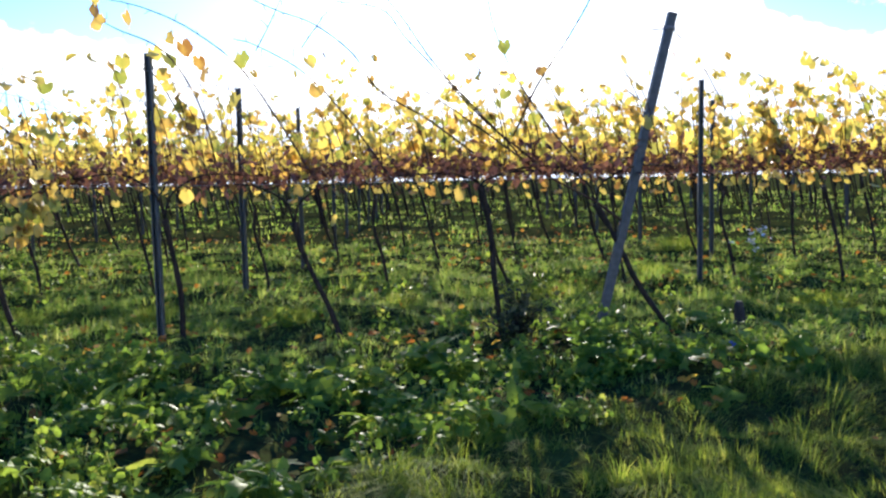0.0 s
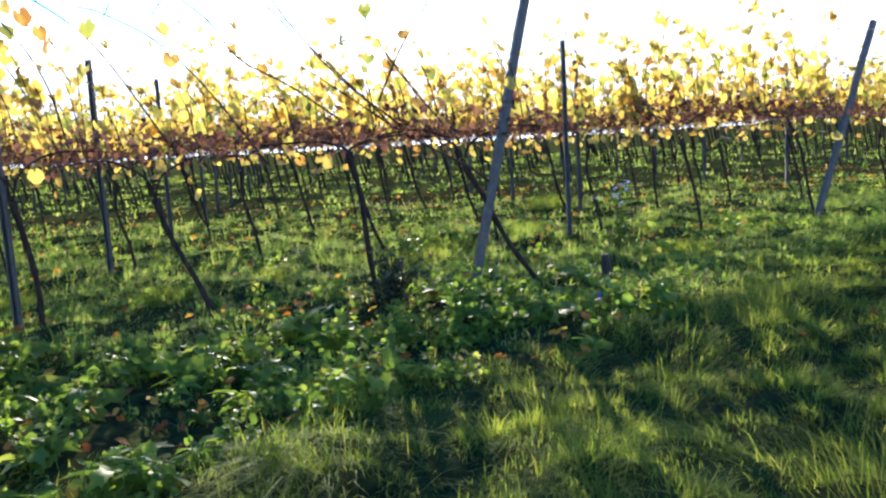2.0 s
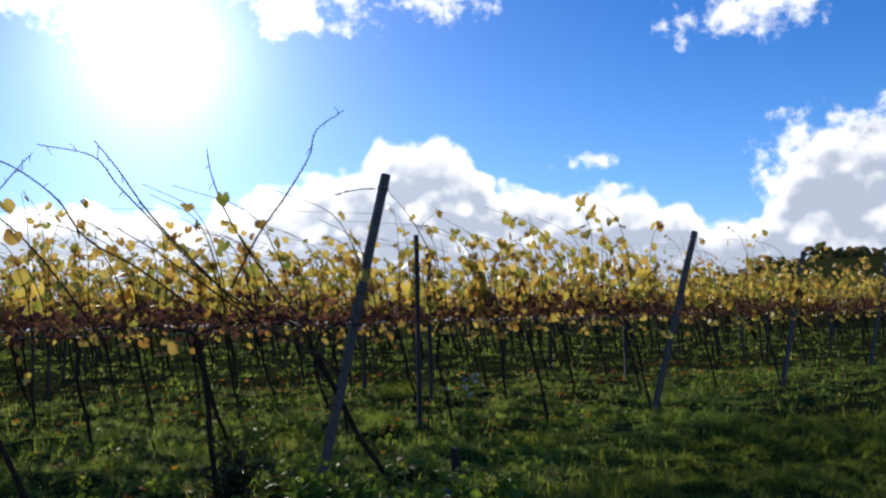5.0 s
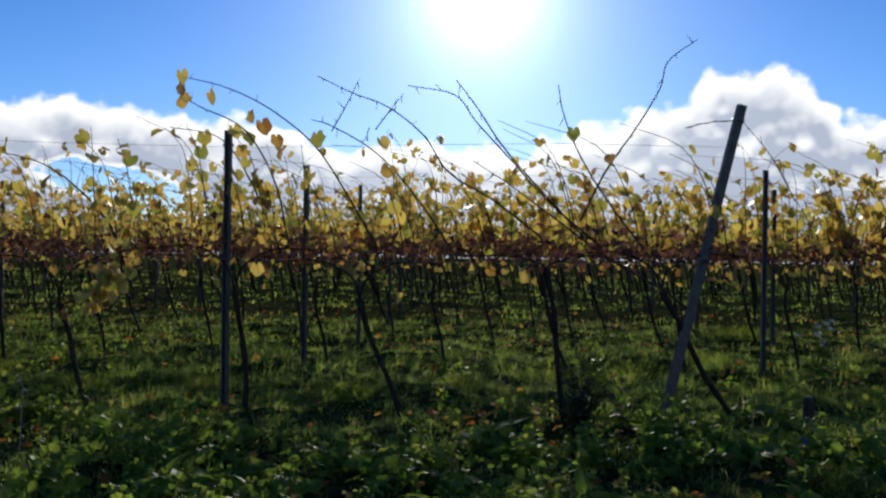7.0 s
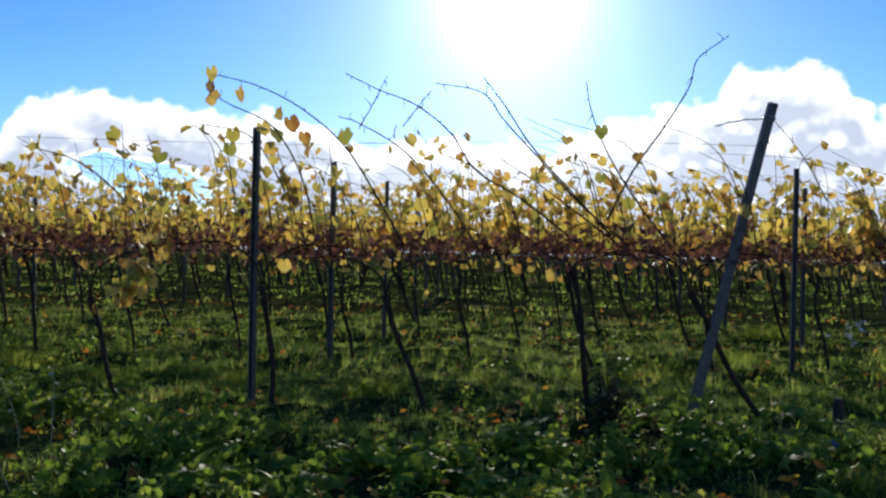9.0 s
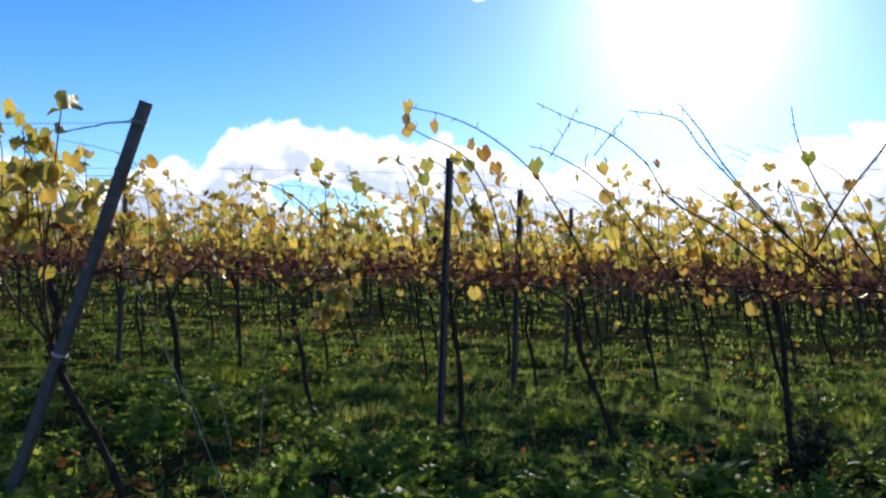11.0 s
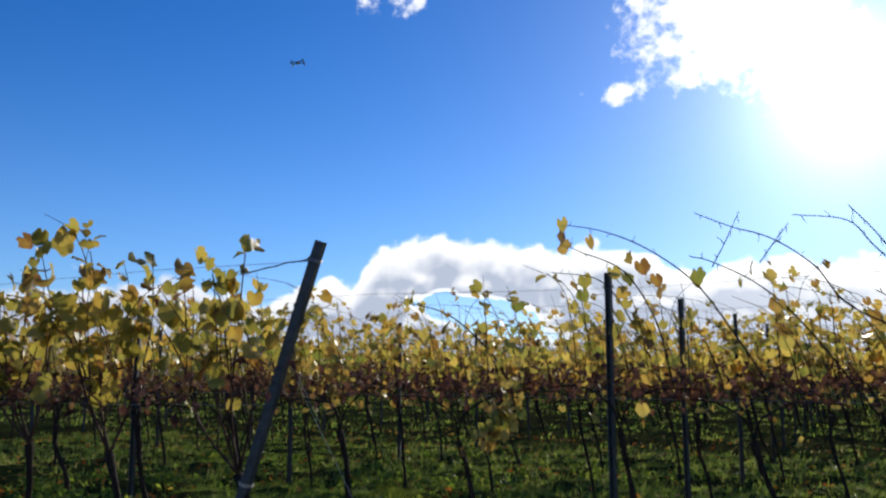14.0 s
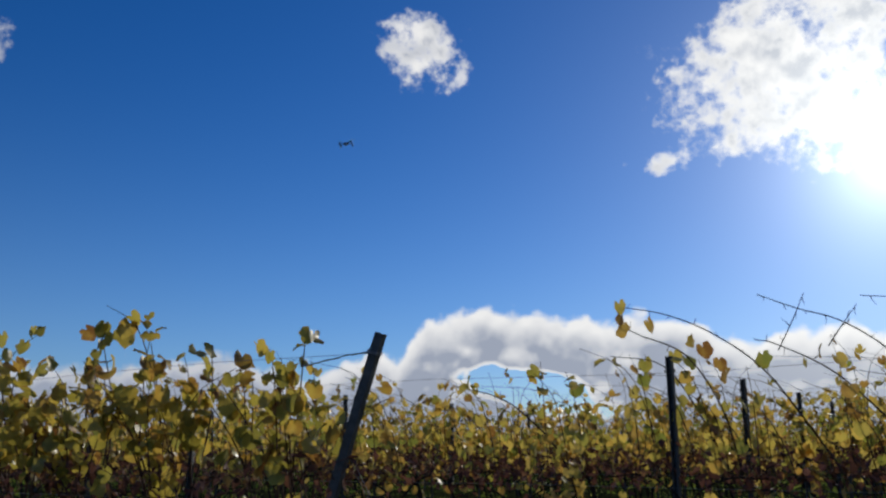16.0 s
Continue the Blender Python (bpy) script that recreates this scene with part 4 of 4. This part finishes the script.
def tussock(x, y, radius, height, seed):
    """One dense, dark mound of grass."""
    g = np.random.default_rng(seed)
    n = 520
    a, d = g.uniform(0, 6.28, n), radius * np.sqrt(g.random(n))
    px, py = d * np.cos(a) * 1.3, d * np.sin(a)
    h = height * g.uniform(0.6, 1.1, n) * (1 - 0.5 * (d / radius) ** 2)
    out = np.stack([np.cos(a), np.sin(a)], -1) * (0.25 + 0.8 * d / radius)[:, None] + g.normal(0, 0.25, (n, 2))
    side = np.stack([-np.sin(a), np.cos(a), 0 * a], -1)
    V = np.empty((n, 5, 3))
    for k, (w, _, t) in enumerate(BLADE[0]):
        V[:, k, :2] = np.stack([px, py], -1) + out * (0.7 * h * t ** 1.6)[:, None]
        V[:, k, 2] = h * (t - 0.4 * t * t) - 0.01
        V[:, k] += side * w * 0.005
    F = BLADE[1][None] + (np.arange(n) * 5)[:, None, None]
    ob = new("grass_tussock", mesh_of("grass_tussock", V.reshape(-1, 3), F.reshape(-1, 3), grass_mat))
    ob.location = (x, y, float(land(x, y)))
    tagged(ob, "dark green rounded grass tussock between the rows", "grass", "tussocks in the alleys")


for k, (x, y, rad, tall) in enumerate([(1.05, 7.0, 0.42, 0.34), (0.45, 6.9, 0.26, 0.28), (-0.45, 6.5, 0.24, 0.24), (2.0, 7.9, 0.25, 0.24), (3.0, 10.6, 0.4, 0.34), (-2.3, 6.2, 0.24, 0.24), (-3.3, 6.0, 0.26, 0.22), (-1.2, 5.7, 0.22, 0.2), (2.9, 6.2, 0.28, 0.24), (-4.4, 6.6, 0.3, 0.24)]):
    tussock(x, y, rad, tall, 400 + k)


ROUND_LEAVES = [ruffled_leaf(500 + k, g_long, g_teeth) for k, (g_long, g_teeth) in enumerate([(0.95, 0.06), (1.05, 0.10), (1.3, 0.07), (1.7, 0.13), (1.1, 0.05), (2.1, 0.16)])]


def weed_plant(seed, tall, spread, leaf_size, shapes, count):
    """A broad-leaved weed: leaves on stalks all the way up its stem."""
    r = np.random.default_rng(seed)
    pieces = []
    lean = r.normal(0, 0.25, 2)
    for k in range(count):
        z = tall * r.uniform(0.08, 1.0)
        yaw = k * 2.4 + r.normal(0, 0.5)
        out = spread * r.uniform(0.25, 1.0) * (1.15 - 0.6 * z / tall)
        foot = np.array([lean[0] * z, lean[1] * z, z * 0.55])
        tip = np.array([lean[0] * z + math.cos(yaw) * out, lean[1] * z + math.sin(yaw) * out, z])
        across = np.array([-math.sin(yaw), math.cos(yaw), 0]) * 0.0018
        pieces.append((np.array([foot - across, foot + across, tip]), np.array([(0, 1, 2)])))
        rot = turns(np.array([yaw + r.normal(0, 0.5)]), np.array([r.normal(-0.25, 0.5)]), np.array([r.normal(0, 0.55)]))
        pieces.append(scatter(shapes[r.integers(len(shapes))], tip[None], rot, np.array([r.uniform(*leaf_size)])))
    pieces.append(tube(np.array([(0, 0, -0.02), (*(lean * tall * 0.5), tall * 0.55), (*(lean * tall), tall)]), [0.0035, 0.0025, 0.0015], 4))
    return join(pieces)


# Rounded mallow-like plants, upright serrate ones, low mats of small leaves, long-leaved rosettes.
WEEDS = [weed_plant(300 + k, r_tall, r_out, r_size, r_shapes, r_count) for k, (r_tall, r_out, r_size, r_shapes, r_count) in enumerate([
    (0.16, 0.11, (0.026, 0.064), ROUND_LEAVES[:2], 17), (0.22, 0.09, (0.022, 0.05), ROUND_LEAVES[:3], 20), (0.10, 0.10, (0.022, 0.052), ROUND_LEAVES[:2], 15),
    (0.26, 0.06, (0.022, 0.042), ROUND_LEAVES[2:4], 18), (0.20, 0.07, (0.025, 0.045), ROUND_LEAVES[2:5], 16), (0.07, 0.09, (0.014, 0.03), ROUND_LEAVES[:1] + ROUND_LEAVES[4:5], 20),
    (0.09, 0.10, (0.014, 0.028), ROUND_LEAVES[4:5], 22), (0.10, 0.06, (0.05, 0.085), ROUND_LEAVES[5:], 10), (0.14, 0.07, (0.045, 0.08), ROUND_LEAVES[3:4] + ROUND_LEAVES[5:], 11)])]
# The same kinds with plainer leaves, for the alleys further off.
FAR_WEEDS = [weed_plant(330 + k, 0.07 + 0.02 * k, 0.08, (0.025, 0.055), [simple_leaf(0.2), simple_leaf(0.6)], 12) for k in range(5)]


def sow(plants, x, y, size, g):
    which, out = g.integers(0, len(plants), len(x)), []
    for k, plant in enumerate(plants):
        s = which == k
        if s.any():
            at = np.stack([x[s], y[s], land(x[s], y[s])], -1)
            out.append(scatter(plant, at, turns(g.uniform(0, 6.28, s.sum()), g.normal(0, 0.15, s.sum()), g.normal(0, 0.15, s.sum())), size[s]))
    return out


g = np.random.default_rng(5)
n = 3400
x, y = g.uniform(-7, 2.6, n), g.uniform(1.9, 5.4, n)
patch = lattice(x * 1.5, y * 1.7, 21)
ok = (g.random(n) < weedy(x, y) * np.clip(2.2 * patch - 0.52 + np.where(x < -2.6, 0.2, 0.0), 0, 1)) & (np.abs(np.degrees(np.arctan2(x + 0.2, y + 0.3))) < 66)
ok &= np.minimum(np.hypot(x - 0.36, y - 4.6), np.hypot(x - 1.82, y - 5.0)) > 0.36
x, y, patch = x[ok], y[ok], patch[ok]
pieces = sow(WEEDS, x, y, g.uniform(0.5, 1.15, len(x)) * (0.5 + 0.65 * patch) * np.interp(y, [2.0, 2.9], [0.7, 1.0]), g)
n = 2600
x, y = g.uniform(-10, 9, n), g.uniform(4.3, 10.5, n)
ok = g.random(n) < 0.9 * np.clip(2.2 * lattice(x * 0.8 + 9, y * 1.1, 31) - 1.0, 0, 1) * (1 - headland(x, y))
x, y = x[ok], y[ok]
pieces += sow(FAR_WEEDS, x, y, g.uniform(0.5, 1.3, len(x)), g)
stuff("weeds", "dense broad-leaved green weeds between the rows", "weeds", *join(pieces), weed_mat)

n = 36000
x, y = g.uniform(-14, 12, n), 1.6 + 14 * g.random(n) ** 1.2
under = np.exp(-((np.mod(y - ROW_FIRST + 1.1, ROW_STEP) - 1.1) / 0.45) ** 2)
ok = g.random(n) < 0.015 + 0.3 * weedy(x, y) + 0.62 * under * clumps(x * 0.6 + 3, y * 0.7) * (x < np.interp(y, [2.8, 5, 7.2, 9.4, 16], [-3, 1.2, 5, 8.4, 20]))
x, y = x[ok], y[ok]
n = len(x)
pieces = []
which = g.integers(0, len(LEAVES), n)
for k, leaf in enumerate(PLAIN_LEAVES):
    s = which == k
    at = np.stack([x[s], y[s], land(x[s], y[s]) + g.uniform(0.01, 0.06, s.sum())], -1)
    pieces.append(scatter(leaf, at, turns(g.uniform(0, 6.28, s.sum()), g.normal(0, 0.35, s.sum()), g.normal(0, 0.35, s.sum())), g.uniform(0.03, 0.058, s.sum())))
stuff("fallen_leaves", "fallen brown and orange vine leaves in the grass", "leaves", *join(pieces), fallen_leaf_mat)

# ---- the wooded hill ----
pieces, stems = [], []
g = np.random.default_rng(9)
for k in range(420):
    side, far = radians(g.uniform(31, 64)), g.uniform(215, 380)
    x, y = far * math.sin(side), far * math.cos(side)
    z = float(land(x, y))
    tall, wide = g.uniform(2.0, 3.4), g.uniform(2.2, 3.8)
    stems.append(tube(np.array([(x, y, z - 0.5), (x, y, z + tall * 0.5), (x + g.normal(0, 0.3), y, z + tall * 0.85)]), [0.3, 0.2, 0.08], 5))
    n = 36
    d = g.normal(0, 1, (n, 3))
    d /= np.linalg.norm(d, axis=1)[:, None]
    rad = g.uniform(0.55, 1.0, n)[:, None] * (1 + 0.25 * np.sin(5 * d[:, :1] + k) * np.sin(4 * d[:, 2:] + 2 * k))
    at = np.array([x, y, z + tall * 0.62]) + d * rad * np.array([wide, wide, tall * 0.42])
    pieces.append(scatter(SMALL_LEAF, at, turns(g.uniform(0, 6.28, n), g.uniform(-1.5, 1.5, n), g.uniform(-1.5, 1.5, n)), g.uniform(1.2, 2.3, n)))
woods = thing("far_woods", "dark autumn woods on the distant hill", "woods", kind="stuff")
part("trunk", *join(stems), bark_mat, woods, kind="stuff")
part("crown", *join(pieces), wood_far_mat, woods, kind="stuff")

# ---- small things ----
stump = thing("wooden_stump", "short weathered wooden stump in the weeds", "stump", (1.82, 5.12, float(land(1.82, 5.12))))
part("stake", *tube(np.array([(0, 0, -0.1), (0.004, 0, 0.1), (0.0, 0, 0.17), (0.003, 0, 0.19)]), [0.034, 0.032, 0.029, 0.022], 10, 0.14), wood_mat, stump, smooth=False)

flower = thing("flowering_weed", "tall weed with small white flowers", "flower", (2.38, 6.41, float(land(2.38, 6.41))))
g = np.random.default_rng(14)
stems, leaves, = [], []
heads = []
for k in range(9):
    top = np.array([g.normal(0, 0.09), g.normal(0, 0.06), g.uniform(0.42, 0.62)])
    stems.append(tube(glide([(0, 0, -0.02), top * (0.4, 0.4, 0.5), top], 3), 0.003, 4))
    heads.append(top)
    for s in (0.3, 0.5, 0.7):
        leaves.append(scatter(SMALL_LEAF, (top * s)[None], turns(np.array([g.uniform(0, 6.28)]), np.array([0.2]), np.array([0.1])), np.array([0.07])))
for stem in stems:
    part("stem", *stem, weed_mat, flower)
part("leaves", *join(leaves), weed_mat, flower, kind="stuff")
for top in heads:
    petals = [scatter(SMALL_LEAF, top[None] + g.normal(0, 0.012, (1, 3)), turns(np.array([a]), np.array([-0.5]), np.array([0.0])), np.array([0.028])) for a in np.arange(0, 6.28, 0.9)]
    part("blossom", *join(petals), petal_mat, flower, "white petals")

scrap_v = np.array([(x * 0.012, y * 0.009, 0.008 * math.sin(2 * x + y) + 0.004 * ((x * y) % 2)) for x in range(-2, 3) for y in range(-2, 3)])
scrap_f = np.array([(5 * a + b, 5 * a + b + 1, 5 * a + b + 6, 5 * a + b + 5) for a in range(4) for b in range(4)])
scrap = new("plastic_scrap", mesh_of("plastic_scrap", scrap_v, scrap_f, blue_mat))
scrap.modifiers.new("thickness", "SOLIDIFY").thickness = 0.002
scrap.matrix_basis = pose(1.46, 4.16, float(land(1.46, 4.16)) + 0.07, 40, 10, 20)
tagged(scrap, "crumpled blue plastic scrap caught in the weeds", "litter")


def quadcopter(m):
    """A small toy quadcopter."""
    ob = thing("quadcopter_drone", "small black quadcopter with green front propellers, flying", "drone")
    bm = bmesh.new()
    box_bm(bm, (0.075, 0.13, 0.038), (0, 0, 0), 0.014)
    box_bm(bm, (0.05, 0.06, 0.02), (0, 0.01, 0.024), 0.008)
    part_bm("body", bm, black_plastic, ob, smooth=True)
    bm = bmesh.new()
    box_bm(bm, (0.034, 0.03, 0.026), (0, -0.062, -0.026), 0.007)
    part_bm("camera_pod", bm, white_plastic, ob)
    for sx in (-1, 1):
        for sy in (-1, 1):
            a = np.array([(sx * 0.03, sy * 0.045, 0.004), (sx * 0.07, sy * 0.075, 0.010), (sx * 0.115, sy * 0.105, 0.012)])
            arm = part("arm", *tube(a, [0.011, 0.009, 0.009], 8), black_plastic, ob)
            hub = np.array([(sx * 0.115, sy * 0.105, -0.012), (sx * 0.115, sy * 0.105, 0.026)])
            part("motor", *tube(hub, [0.013, 0.012], 10), black_plastic, arm, "grey motor pod")
            leg = np.array([(sx * 0.115, sy * 0.105, -0.008), (sx * 0.118, sy * 0.108, -0.045)])
            part("leg", *tube(leg, [0.010, 0.006], 8), black_plastic, arm)
            bm = bmesh.new()
            turn = Matrix.Translation((sx * 0.115, sy * 0.105, 0.030)) @ Matrix.Rotation(0.6 * sx + 0.9 * sy, 4, "Z")
            for s in (-1, 1):
                bmesh.ops.create_cube(bm, size=1.0, matrix=turn @ Matrix.Translation((s * 0.034, 0, 0)) @ Matrix.Rotation(s * 0.25, 4, "X") @ Matrix.Diagonal((0.062, 0.013, 0.0022, 1)))
            bmesh.ops.create_cone(bm, cap_ends=True, segments=10, radius1=0.007, radius2=0.005, depth=0.012, matrix=turn)
            part_bm("propeller", bm, green_plastic if sy < 0 else black_plastic, arm, "green blades" if sy < 0 else "black blades")
    ob.matrix_basis = m
    return ob


quadcopter(pose(-11.6, 14.64, 8.12, 6, -8, 30) @ Matrix.Scale(1.15, 4))

# Dry bleached stalks that stand out of the weeds.
stalk_mat = plain("dry_stalk", (0.5, 0.42, 0.28), 0.7)
g = np.random.default_rng(31)
for x, y in ((-2.72, 3.9), (-2.45, 3.7), (-3.0, 4.1)):
    lean = g.normal(0, 0.12, 2) - (0.1, 0)
    line = glide([(0, 0, -0.03), (lean[0] * 0.4, lean[1] * 0.4, 0.16), (lean[0], lean[1], 0.33), (lean[0] * 1.9, lean[1] * 1.6, 0.40)], 4)
    stalk = thing("dry_stalk", "thin bleached dry stalk standing in the weeds", "stalk", (x, y, float(land(x, y))), "dry stalks in the weeds")
    part("stem", *tube(line, np.linspace(0.0018, 0.001, len(line)), 5), stalk_mat, stalk)
    husks = [scatter(SMALL_LEAF, line[k][None], turns(np.array([g.uniform(0, 6.28)]), np.array([0.4]), np.array([0.0])), np.array([0.03])) for k in range(4, len(line), 2)]
    for husk in husks:
        part("husk", *husk, stalk_mat, stalk)

# The dark withered bush at the foot of a vine.
bush = thing("withered_bush", "dark withered twiggy bush at the foot of a vine", "bush", (0.36, 4.72, float(land(0.36, 4.72))))
g = np.random.default_rng(77)
twigs, dead = [], []
for _ in range(70):
    a, out = g.uniform(0, 6.28), g.uniform(0.05, 0.30)
    tip = np.array([out * math.cos(a), out * math.sin(a), g.uniform(0.10, 0.42) * (1.1 - out)])
    line = glide([(0, 0, -0.02), tip * (0.35, 0.35, 0.6) + g.normal(0, 0.015, 3), tip], 3)
    twigs.append(tube(line, np.linspace(0.0035, 0.0012, len(line)), 4))
    at = line[g.integers(2, len(line), 7)] + g.normal(0, 0.02, (7, 3))
    dead.append(scatter(SMALL_LEAF, at, hung(7, g), g.uniform(0.018, 0.045, 7)))
part("twig_mass", *join(twigs), bark_mat, bush, kind="stuff")
part("withered_leaves", *join(dead), leafy("withered_leaf", [(0.0, (0.02, 0.03, 0.012)), (0.7, (0.05, 0.06, 0.025)), (1.0, (0.12, 0.12, 0.05))], thin=0.3, roughness=0.6), bush, kind="stuff")
